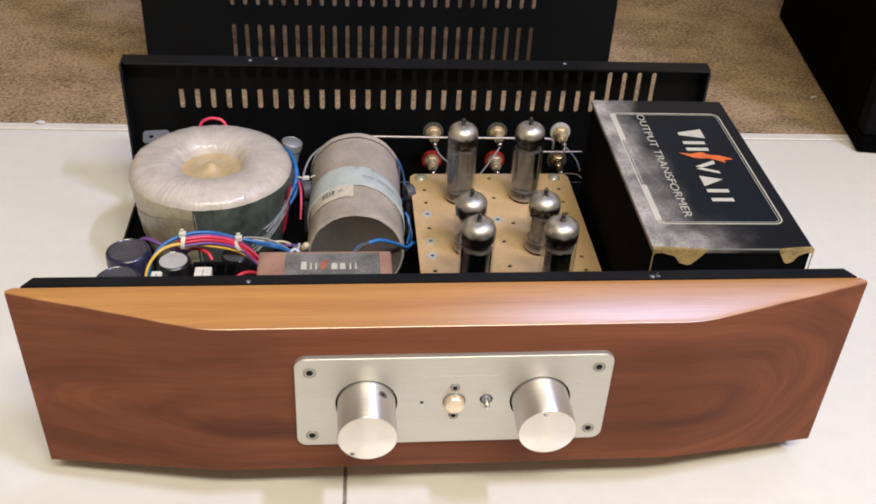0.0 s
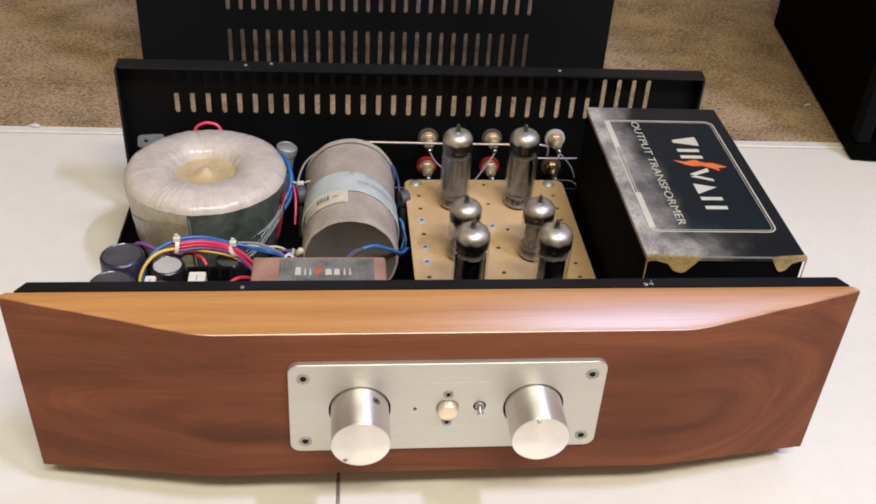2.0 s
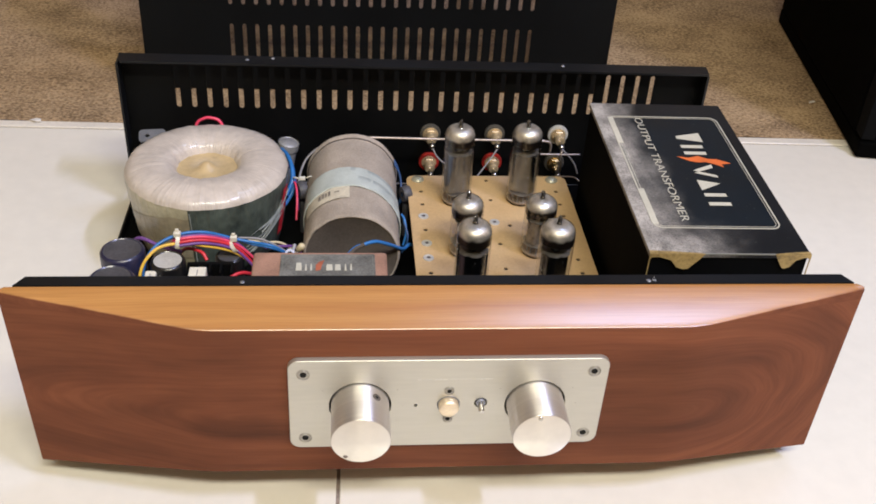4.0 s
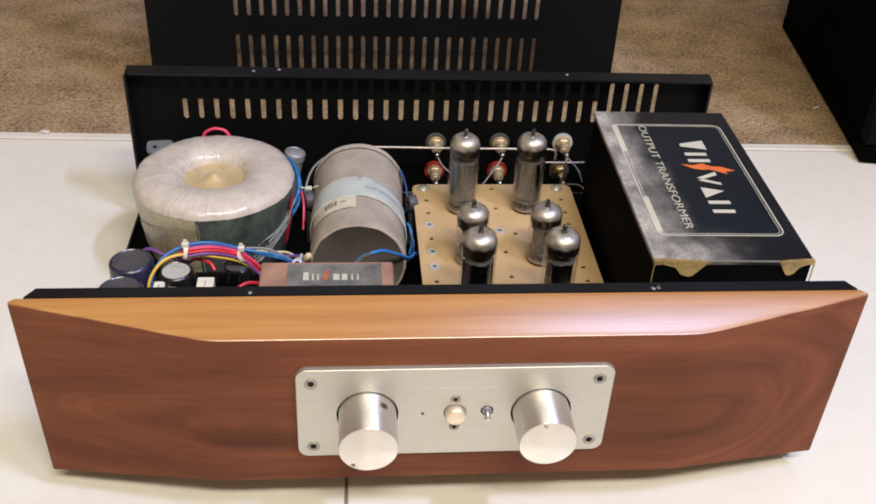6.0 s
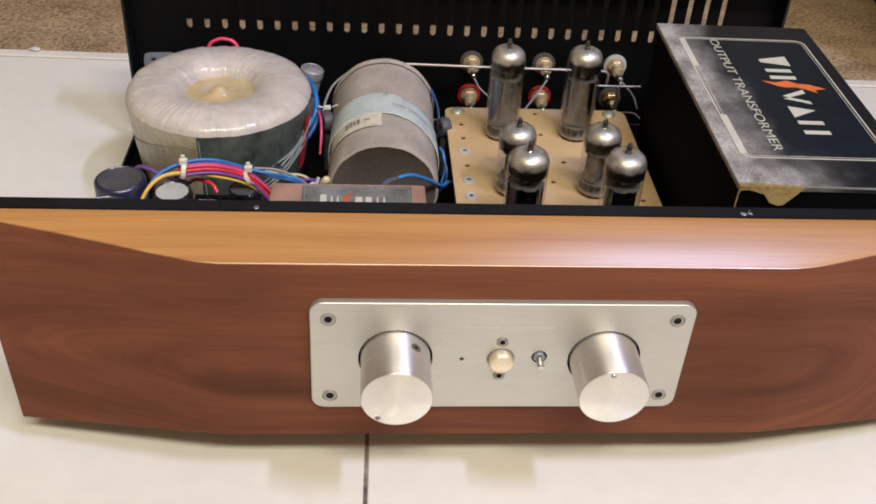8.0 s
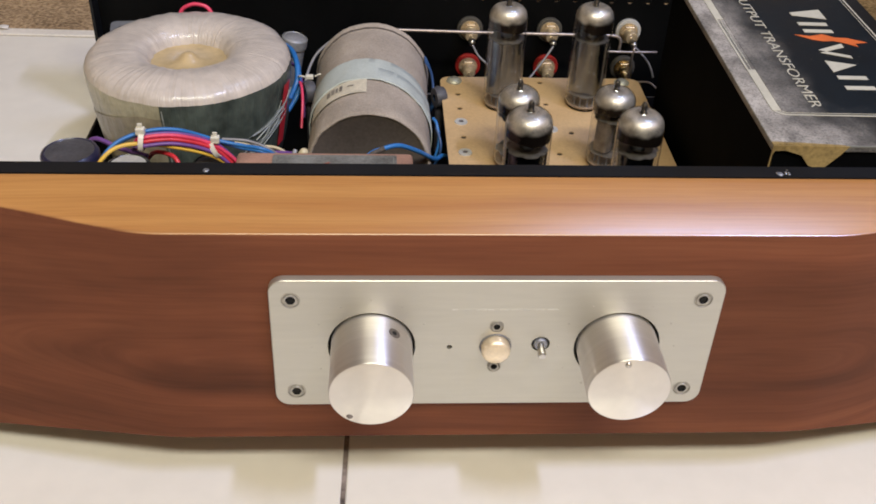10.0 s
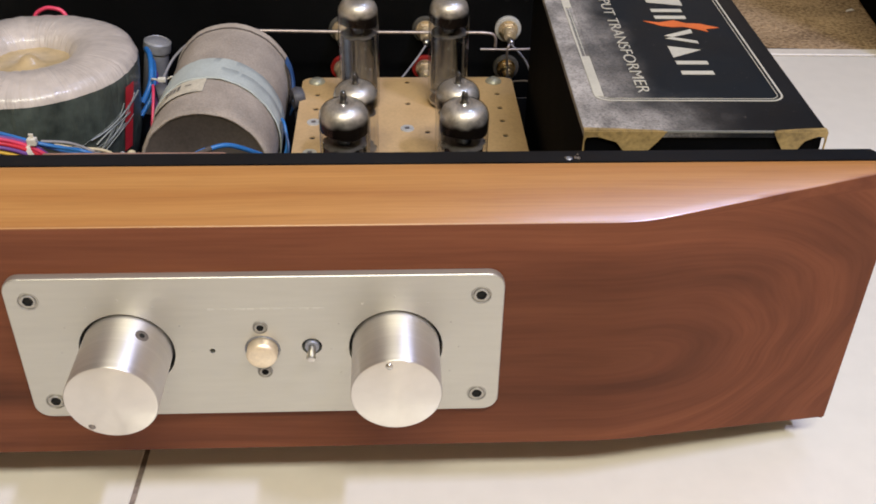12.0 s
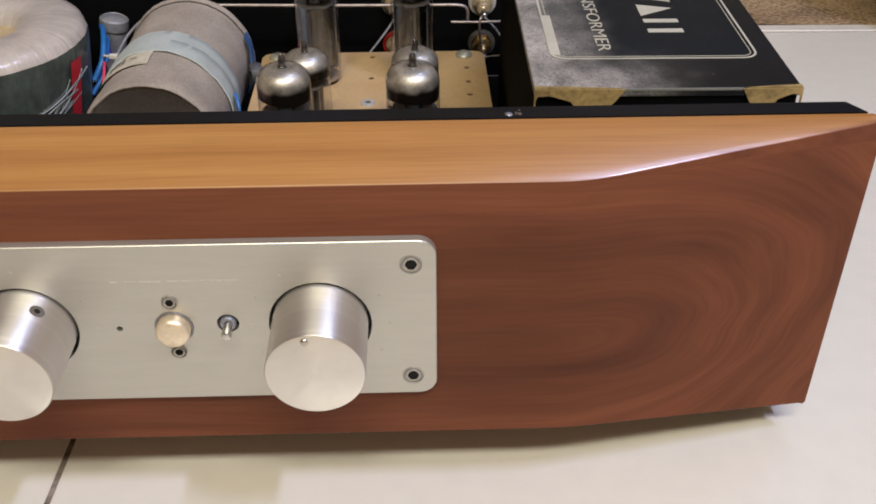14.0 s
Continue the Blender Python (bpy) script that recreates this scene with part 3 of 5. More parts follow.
def sheet(outline, holes, thick, m=None):
    """A plate in the xy plane with holes through it, from z = 0 to thick."""
    bm = bmesh.new()
    edges = []
    for loop in (outline, *holes):
        vs = [bm.verts.new((x, y, 0)) for x, y in loop]
        edges += [bm.edges.new((vs[k], vs[(k + 1) % len(vs)])) for k in range(len(vs))]
    bmesh.ops.triangle_fill(bm, use_beauty=True, use_dissolve=False, edges=edges)
    got = bmesh.ops.extrude_face_region(bm, geom=list(bm.faces))
    bmesh.ops.translate(bm, vec=(0, 0, thick), verts=[v for v in got["geom"] if isinstance(v, bmesh.types.BMVert)])
    if m is not None:
        bm.transform(m)
    return bm


def prism(outline, thick, m=None):
    return sheet(outline, (), thick, m)


UPRIGHT = Matrix.Rotation(radians(90), 4, "X")  # the sheet's y becomes z, its thickness runs to -y


def merge(*bms):
    out = bmesh.new()
    for b in bms:
        me = bpy.data.meshes.new("tmp")
        b.to_mesh(me)
        b.free()
        out.from_mesh(me)
        bpy.data.meshes.remove(me)
    return out


# ---- the room ----
def room():
    for name, b in (("wall_north", (-2.3, 2.3, 1.9, 2.0, -0.02, 2.5)), ("wall_south", (-2.3, 2.3, -2.5, -2.4, -0.02, 2.5)),
                    ("wall_west", (-2.4, -2.3, -2.5, 2.0, -0.02, 2.5)), ("wall_east", (2.3, 2.4, -2.5, 2.0, -0.02, 2.5))):
        solo(name, box(*b), WALL, "plain tan painted room wall", "wall", kind="structure")
    solo("ceiling", box(-2.4, 2.4, -2.5, 2.0, 2.5, 2.56), CEIL, "plain tan painted ceiling", "ceiling", kind="structure")
    # cream floor tiles, butted at a dirty joint that runs under the amplifier
    floor = tagged(new("floor"), "cream glazed floor tiles with a dirty joint", "floor", kind="structure")
    ORIGIN[floor.name] = (Vector((0, 0, 0)), 0.0)
    part("joint_bed", box(-2.26, 2.26, -2.36, 0.4180, -0.02, -0.0005), GROUT, floor, "dark dirty joint")
    xs, ys = (-2.26, -1.657, -0.857, -0.0565, 0.742, 1.542, 2.26), (-2.36, -1.98, -1.18, -0.38, 0.4180)
    for x0, x1 in zip(xs, xs[1:]):
        for y0, y1 in zip(ys, ys[1:]):
            part("tile", box(x0 + 0.0009, x1 - 0.0009, y0 + 0.0004, y1 - 0.0004, -0.012, 0.0, 0.0006, 1), TILE, floor)
    floor.matrix_world = pose(0, 0, 0, 0, 0, -1.45)
    solo("trim", merge(box(-2.26, 2.26, 0.4190, 0.4292, -0.01, 0.0008, 0.0006, 1)), STRIP, "narrow cream edging strip beside the carpet",
         "trim", kind="structure").matrix_world = pose(0, 0, 0, 0, 0, -1.45)
    bm = bmesh.new()
    bmesh.ops.create_grid(bm, x_segments=200, y_segments=100, size=1.0, matrix=Matrix.Translation((0, 1.165, 0)) @ Matrix.Diagonal((2.35, 0.736, 1, 1)))
    for v in bm.verts:
        v.co.z = 0.0005 + 0.0012 * noise.noise(v.co * 30) + 0.0010 * noise.noise(v.co * 90)
    c = solo("carpet", bm, CARPET, "worn mottled brown short-pile carpet", "carpet", kind="structure", smooth=180)
    c.matrix_world = pose(0, 0, 0, 0, 0, -1.45)
    bed = solo("subfloor", box(-2.3, 2.3, 0.43, 1.9, -0.03, -0.004), GROUT, "dark floor slab beneath the carpet", "floor", kind="structure")
    bed.matrix_world = pose(0, 0, 0, 0, 0, -1.45)
    # ceiling fittings, unseen, added round the three lamps
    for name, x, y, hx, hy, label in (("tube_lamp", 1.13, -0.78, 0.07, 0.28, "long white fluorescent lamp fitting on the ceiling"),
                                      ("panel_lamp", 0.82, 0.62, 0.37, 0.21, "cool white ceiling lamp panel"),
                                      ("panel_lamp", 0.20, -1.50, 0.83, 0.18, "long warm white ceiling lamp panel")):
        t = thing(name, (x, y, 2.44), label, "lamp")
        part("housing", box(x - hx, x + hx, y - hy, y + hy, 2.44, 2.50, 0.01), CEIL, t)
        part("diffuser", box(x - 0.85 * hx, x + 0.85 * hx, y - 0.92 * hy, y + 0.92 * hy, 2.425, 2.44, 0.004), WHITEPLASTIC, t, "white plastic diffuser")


room()


# ---- loose things on the floor ----
def cover():
    t = thing("ventilated_cover", (-0.0145, 0.505, 0.0), "black steel amplifier cover with slots, standing on the carpet", "cover")
    holes = []
    for row in range(4):
        z0 = 0.032 + 0.052 * row
        holes += [slot(-0.1527 + 0.01140 * k, z0, z0 + 0.034, 0.0036) for k in range(25)]
    part("slotted_sheet", sheet(rounded(-0.2325, 0.1990, 0.0015, 0.275, 0.002, 3), holes, 0.0012, Matrix.Translation((0, 0.5055, 0)) @ UPRIGHT), COVERBLACK, t)
    for x in (-0.2325, 0.1978):
        part("side_sheet", box(x, x + 0.0012, 0.5055, 0.600, 0.0015, 0.275), COVERBLACK, t)


cover()


def loudspeaker():
    t = thing("loudspeaker", (0.4040, 0.388, 0.0), "large black floor-standing loudspeaker cabinet", "loudspeaker", rz=-8.0)
    part("plinth", box(0.002, 0.268, -0.002, 0.317, 0.001, 0.016, 0.002), SPEAKER, t, local=True)
    part("cabinet", box(0.002, 0.268, 0.018, 0.317, 0.016, 0.80, 0.003), SPEAKER, t, local=True)
    part("grille", box(0.016, 0.254, 0.004, 0.018, 0.032, 0.79, 0.003), GRILLE, t, "black cloth grille", local=True)
    part("baffle_frame", merge(box(0.003, 0.015, 0.000, 0.018, 0.018, 0.795, 0.001), box(0.255, 0.267, 0.000, 0.018, 0.018, 0.795, 0.001)),
         TRIMGREY, t, "dark grey baffle frame", local=True)


loudspeaker()


def scrap(x, y, sx, sy, rz):
    bm = bmesh.new()
    pts = [(-1, -0.6), (0.2, -1), (1, -0.3), (0.7, 0.8), (-0.4, 1)]
    vs = [bm.verts.new((sx * a, sy * b, 0.0018 + 0.0006 * (k % 2))) for k, (a, b) in enumerate(pts)]
    f = bm.faces.new(vs)
    got = bmesh.ops.extrude_face_region(bm, geom=[f])
    bmesh.ops.translate(bm, vec=(0, 0, 0.0006), verts=[v for v in got["geom"] if isinstance(v, bmesh.types.BMVert)])
    bm.transform(pose(x, y, 0, 0, 0, rz))
    solo("paper_scrap", bm, PAPER, "tiny white scrap of paper lying on the carpet", "scrap", loc=(x, y, 0.001), group="scraps on the carpet")


scrap(-0.318, 0.436, 0.005, 0.003, -20)
scrap(0.407, 0.492, 0.0045, 0.0015, 20)


# ---- amplifier: chassis ----
def chassis():
    t = thing("amplifier_chassis", (0, 0.17, 0.0), "open black steel amplifier chassis with its lid off", "amplifier")
    k = 0.00345  # the rear stands a little askew behind the front
    slots = [slot(-0.1730 + 0.01140 * i - k, 0.0788, 0.1125, 0.0036) for i in range(32)]
    jacks = [circle(x - k, z, 0.0042, 10) for x in (0.0138, 0.0634, 0.1130) for z in (0.0615, 0.0370)]
    sheet_m = Matrix.Translation((k, 0.3140, 0)) @ UPRIGHT
    lean = Matrix.Identity(4)
    lean[2][0] = -0.0068
    part("rear_panel", sheet(rounded(-0.2155, 0.2165, 0.016, 0.1190, 0.002, 3), slots + jacks, 0.0014, lean @ sheet_m), BLACKIN, t, "black rear panel with a row of slots")
    lip = bmesh.new()
    vs = [lip.verts.new(p) for p in ((-0.2155 + k, 0.3140, 0.1190), (0.2165 + k, 0.3140, 0.1190), (0.2150 + k, 0.3005, 0.1190), (-0.2125 + k, 0.3005, 0.1190))]
    f = lip.faces.new(vs)
    got = bmesh.ops.extrude_face_region(lip, geom=[f])
    bmesh.ops.translate(lip, vec=(0, 0, 0.0016), verts=[v for v in got["geom"] if isinstance(v, bmesh.types.BMVert)])
    lip.transform(lean)
    part("rear_flange", lip, BLACK, t, "black folded top edge")
    for x, y in ((-0.103, 0.310), (0.109, 0.309), (-0.121, 0.307)):
        part("flange_screw", lathe(disc_profile(0.0014, 0.1203, 0.1212, 0.0003), 10, Matrix.Translation((x, y, -0.0068 * x))), DULLSTEEL, t, "tiny bright screw")
    for s in (-1, 1):
        part("rear_return", box(s * 0.2148 + k - 0.0008, s * 0.2148 + k + 0.0008, 0.300, 0.3125, 0.022, 0.1188 - s * 0.00146), BLACK, t)
    # front sheet behind the wood, folded over at the top
    part("front_sheet", box(-0.2095, 0.2090, 0.0300, 0.0316, 0.014, 0.1290), BLACK, t)
    lip = bmesh.new()
    vs = [lip.verts.new(p) for p in ((-0.2105, 0.0300, 0.1286), (0.2098, 0.0300, 0.1286), (0.2056, 0.0372, 0.1286), (-0.2062, 0.0372, 0.1286))]
    f = lip.faces.new(vs)
    got = bmesh.ops.extrude_face_region(lip, geom=[f])
    bmesh.ops.translate(lip, vec=(0, 0, 0.0016), verts=[v for v in got["geom"] if isinstance(v, bmesh.types.BMVert)])
    part("front_flange", lip, BLACK, t, "black folded top edge, chipped at the screws")
    for x in (-0.1025, 0.1015):
        part("flange_screw", lathe(disc_profile(0.0012, 0.1298, 0.1305, 0.0003), 10, Matrix.Translation((x, 0.0322, 0))), DULLSTEEL, t, "tiny bright screw")
    chip = bmesh.new()
    for i in range(7):
        bmesh.ops.create_icosphere(chip, subdivisions=1, radius=0.00035 + 0.0004 * random.random(),
                                   matrix=Matrix.Translation((0.1015 + random.uniform(-0.003, 0.004), random.uniform(0.0308, 0.0350), 0.1302)) @ Matrix.Diagonal((1, 1, 0.4, 1)))
    part("paint_chip", chip, STEEL, t, "bare metal chips")
    # pan
    pan = sheet([(-0.2115, 0.0316), (0.2115, 0.0316), (0.2115 + k, 0.3125), (-0.2115 + k, 0.3125)], (), 0.0014, Matrix.Translation((0, 0, 0.0135)))
    part("bottom_pan", pan, BLACKIN, t)
    for s in (-1, 1):
        x0 = s * 0.2115
        part("side_lip", sheet([(x0, 0.0316), (x0 + 0.0014, 0.0316), (x0 + k + 0.0014, 0.3125), (x0 + k, 0.3125)], (), 0.0095,
                               Matrix.Translation((0, 0, 0.0135))), BLACK, t)
    for x in (-0.165, 0.165):
        for y in (0.075, 0.265):
            part("foot", lathe([(0, 0), (0.012, 0), (0.0135, 0.002), (0.015, 0.0135), (0, 0.0135)], 24, Matrix.Translation((x, y, 0.0))), CAPBLACK, t, "black rubber foot", smooth=40)
    # side bracket
    part("bracket", sheet(rounded(-0.0095, 0.0095, -0.006, 0.006, 0.003, 4), [circle(-0.0035, 0, 0.0018, 8)], 0.0012,
                          pose(-0.1925, 0.300, 0.0625, 18, 0, 6)), DULLSTEEL, t, "bare grey steel bracket with a hole")


chassis()


def faceplate():
    """A hardwood front: flat in the middle, swept back at both ends, chamfered along the top and below."""
    t = thing("wooden_faceplate", (0, 0.016, 0.012), "polished red-brown hardwood front of the amplifier", "front panel")
    y_f, y_b = 0.003, 0.0295
    xs = []
    for i in range(161):
        xs.append(-0.2142 + 0.4264 * i / 160)

    def front_y(x):
        d, soft = abs(x) - 0.1215, 0.010
        bend = d if d > soft else (0 if d < -soft else (d + soft) ** 2 / (4 * soft))
        return y_f + 0.0226 * bend / 0.093

    def top_z(y):
        return 0.1236 + (y - y_f) * (0.1302 - 0.1236) / 0.0245

    def bottom_z(y):
        return 0.0279 - (y - y_f) * (0.0279 - 0.0160) / 0.0225

    CAMBER = 0.016
    bm = bmesh.new()
    rings = []
    for x in xs:
        y, r = front_y(x), 0.0004
        yt = 0.0276  # where the chamfer meets the flat top
        zt, zb = top_z(y), bottom_z(y)
        edge = min(max(yt - 0.0015, y + 0.0009), 0.0270)
        span = edge - (y + r)
        end = max(0.0, 0.0032 - min(x - xs[0], xs[-1] - x))
        cut = 0.0032 - math.sqrt(0.0032 ** 2 - end ** 2)  # the back corner of each tip is rounded
        back = max(y_b - cut, y + 0.0018)
        ring = [(back, top_z(yt) - 0.0010), (back - 0.0006, top_z(yt)), (min(max(yt, y + 0.0010), back - 0.0008), top_z(yt)), (edge, top_z(edge) + 0.00005)]
        for f in (0.98, 0.875, 0.75, 0.625, 0.5, 0.375, 0.25, 0.125, 0.015):  # slightly cambered facet
            yy = y + r + span * f
            ring.append((yy, top_z(yy) + 0.00005 + CAMBER * span * 4 * f * (1 - f)))
        ring += [(y + r, top_z(y + r)), (y + 0.35 * r, zt - 0.25 * r), (y, zt - r)]
        for f in (0.75, 0.5, 0.25):
            ring.append((y, zb + (zt - zb) * f))
        ring += [(y, zb + r), (y + 0.4 * r, zb + 0.1 * r), (min(y + 2 * r, y_b - 0.001), bottom_z(min(y + 2 * r, y_b - 0.001))), (min(0.0282, back - 0.0006), bottom_z(0.0282)), (back, bottom_z(0.0282))]
        rings.append([bm.verts.new((x, a, b)) for a, b in ring])
    for ring in rings:  # the ends splay outwards towards the top
        for v in ring:
            far = max(0.0, abs(v.co.x) - 0.17) / 0.045
            v.co.x += far * (v.co.z - 0.012) * (-0.022 if v.co.x < 0 else 0.012)
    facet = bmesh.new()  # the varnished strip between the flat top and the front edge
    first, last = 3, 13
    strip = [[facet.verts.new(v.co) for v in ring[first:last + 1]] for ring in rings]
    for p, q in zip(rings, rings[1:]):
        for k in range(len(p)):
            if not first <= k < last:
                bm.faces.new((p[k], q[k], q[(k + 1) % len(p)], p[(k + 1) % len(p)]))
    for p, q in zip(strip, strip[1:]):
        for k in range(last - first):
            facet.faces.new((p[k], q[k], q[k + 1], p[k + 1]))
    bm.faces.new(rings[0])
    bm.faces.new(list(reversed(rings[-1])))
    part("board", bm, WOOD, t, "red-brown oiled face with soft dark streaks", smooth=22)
    # its honey tone carries the stronger light on the slope
    part("facet", facet, WOOD, t, "honey-coloured varnished slope along the top, brighter light in its colour", smooth=22)


faceplate()


# ---- control panel ----
def screw_ring(parent, x, z, y, r, socket):
    s = part("screw", lathe([(socket, -0.0004), (socket, 0.0001), (r * 0.70, 0.0002), (r * 0.76, -0.0003), (r * 0.86, -0.0003), (r * 0.92, 0.0002), (r, 0.0002), (r, -0.001), (socket, -0.001)], 28, along_y(x, y, z)), SCREW, parent, "countersunk hex socket screw", smooth=40)
    part("socket", lathe([(0, -0.0006), (socket, -0.0006), (socket, 0.0003), (socket * 0.98, 0.0003), (socket * 0.98, -0.0004), (0, -0.0004)], 6, along_y(x, y, z)), HOLE, s, "dark hex socket")


def control_panel():
    t = thing("control_panel", (0, 0.0015, 0.0478), "brushed aluminium control plate on the wooden front", "control panel")
    outline = rounded(-0.0803, 0.0787, 0.0480, 0.1066, 0.0055, 6)
    holes = [circle(-0.0728, 0.098, 0.0033, 20), circle(0.0712, 0.0982, 0.0033, 20), circle(-0.0725, 0.0552, 0.0033, 20), circle(0.0712, 0.0555, 0.0033, 20),
             circle(-0.0450, 0.0768, 0.0156, 48), circle(0.0434, 0.0768, 0.0156, 48),
             circle(-0.0172, 0.0765, 0.0010, 10), circle(0.0156, 0.0778, 0.0034, 14), circle(-0.0007, 0.0768, 0.0059, 20),
             circle(-0.0008, 0.0862, 0.0013, 10), circle(-0.0006, 0.0672, 0.0013, 10)]
    bm = sheet(outline, holes, 0.0030, Matrix.Translation((0, 0.0030, 0)) @ UPRIGHT)
    bm.normal_update()
    rim = {(round(x, 5), round(z, 5)) for x, z in outline}
    sharp = [e for e in bm.edges if all(abs(v.co.y) < 1e-5 and (round(v.co.x, 5), round(v.co.z, 5)) in rim for v in e.verts)
             and any(abs(f.normal.y) < 0.5 for f in e.link_faces)]
    bmesh.ops.bevel(bm, geom=sharp, offset=0.0006, segments=3, profile=0.5, affect="EDGES")
    part("plate", bm, PLATE, t)
    for x, z in ((-0.0728, 0.098), (0.0712, 0.0982), (-0.0725, 0.0552), (0.0712, 0.0555)):
        screw_ring(t, x, z, 0.0, 0.0034, 0.0017)
    for x, z in ((-0.0008, 0.0862), (-0.0006, 0.0672)):
        screw_ring(t, x, z, -0.0003, 0.0025, 0.0012)
    # black sheet added as the shade inside the plate's holes
    part("hole_shade_sheet", box(-0.060, 0.060, 0.00285, 0.00295, 0.052, 0.102), HOLE, t, "darkness behind the holes")
    # push button and toggle
    b = part("push_button", lathe([(0, 0.0044), (0.0040, 0.0043), (0.0048, 0.0038), (0.0051, 0.0030), (0.0051, -0.001)], 32, along_y(-0.0007, 0.0, 0.0768)), BUTTON, t, "round satin brass push button", smooth=40)
    part("button_collar", lathe([(0.0053, -0.001), (0.0053, 0.0002), (0.0057, 0.0003), (0.0059, -0.001)], 32, along_y(-0.0007, 0.0, 0.0768)), DULLSTEEL, b, smooth=40)
    s = part("toggle_switch", lathe([(0.0012, 0.0006), (0.0022, 0.0006), (0.0025, 0.0002), (0.0025, -0.001)], 20, along_y(0.0156, 0.0, 0.0778)), DULLSTEEL, t, smooth=40)
    lever = lathe([(0, 0), (0.0013, 0), (0.0013, 0.003), (0.0016, 0.0052), (0.0013, 0.0062), (0, 0.0066)], 16)
    lever.transform(Matrix.Translation((0.0156, 0.0005, 0.0776)) @ Matrix.Rotation(radians(98), 4, "X"))
    part("lever", lever, STEEL, s, "short bright toggle lever", smooth=50)
    # scale dots round the knobs and a worn line of lettering
    for cx, cz in ((-0.045, 0.0768), (0.0432, 0.0768)):
        for a in range(-150, 181, 30):
            x, z = cx + 0.0212 * math.sin(radians(a)), cz + 0.0212 * math.cos(radians(a))
            if 0.0495 < z < 0.1045:
                part("scale_dot", lathe(disc_profile(0.00035, 0.0, 0.00015), 8, along_y(x, 0.0, z)), DOT, t)
    for k in range(9):
        x = -0.017 + 0.0042 * k
        part("worn_lettering", box(x, x + 0.0022 + 0.0008 * (k % 3), -0.00012, 0.0001, 0.0935, 0.0941), WORNPRINT, t)


control_panel()


def knob(x, z, L, turn, hole):
    t = thing("rotary_knob", (x, 0.0, z), "large turned aluminium rotary knob", "knob", group="knobs on the control panel")
    R = 0.01450
    # flat black ring painted as the shade in the gap round the knob
    part("gap_shade", lathe([(0.006, -0.0026), (0.0155, -0.0026), (0.0155, -0.0023), (0.006, -0.0023)], 48, along_y(x, 0.0, z)), HOLE, t, "black ring as the shade in the gap", smooth=40)
    part("barrel", lathe([(0.010, -0.0018), (R - 0.0003, -0.0018), (R, -0.0015), (R, L - 0.0004), (R - 0.0003, L)], 96, along_y(x, 0.0, z)), KNOBSIDE, t, smooth=40)
    rings = [(R * (1 - k / 14) - (0.0003 if k == 0 else 0), L + 0.0014 * (1 - (1 - k / 14) ** 2) + 0.00002 * (k % 2)) for k in range(14)] + [(0, L + 0.0014)]
    part("face", lathe(rings, 96, along_y(x, 0.0, z)), KNOBFACE, t, "spun end face", smooth=20)
    # pointer dimple near the rim of the face, coloured as lit on one knob, as shaded on the other
    a = radians(turn)
    px, pz = x + 0.0122 * math.sin(a), z + 0.0122 * math.cos(a)
    part("pointer_dimple", lathe([(0, 0.0010), (0.0009, 0.0007), (0.0014, 0.0), (0.0014, -0.0006)], 20, along_y(px, -L - 0.0001, pz)),
         STEEL if not hole else GRUB, t, "pointer mark", smooth=60)
    if hole:
        # flat discs darkened as the shade inside the grub screw hole
        b = radians(33)
        cx, cz = x + R * math.sin(b), z + R * math.cos(b)
        d = lathe([(0.0, 0.00006), (0.0011, 0.00006), (0.0019, 0.00012), (0.0022, 0.00012), (0.0022, -0.0006)], 20)
        d.transform(Matrix.Translation((cx, -0.0068, cz)) @ Matrix.Rotation(b, 4, "Y"))
        part("grub_screw", d, GRUB, t, "grub screw hole", smooth=40)
        d = lathe([(0.0, 0.00016), (0.0009, 0.00016), (0.0009, 0.0001)], 20)
        d.transform(Matrix.Translation((cx, -0.0068, cz)) @ Matrix.Rotation(b, 4, "Y"))
        part("grub_socket", d, HOLE, t)


knob(-0.0450, 0.0768, 0.0242, -143, True)
knob(0.0434, 0.0768, 0.0230, -10, False)


# ---- output transformer box ----
def lettering(text, size, m, material, parent, name="lettering"):
    cu = bpy.data.curves.new(name, "FONT")
    cu.body, cu.size, cu.extrude = text, size, 0.00012
    cu.offset = -0.012 * size
    ob = bpy.data.objects.new(name, cu)
    me = bpy.data.meshes.new_from_object(ob)
    bpy.data.objects.remove(ob)
    bm = bmesh.new()
    bm.from_mesh(me)
    bpy.data.meshes.remove(me)
    xs = [v.co.x for v in bm.verts]
    bm.transform(m @ Matrix.Translation((-min(xs), 0, 0)))
    return part(name, bm, material, parent, local=True), (max(xs) - min(xs))


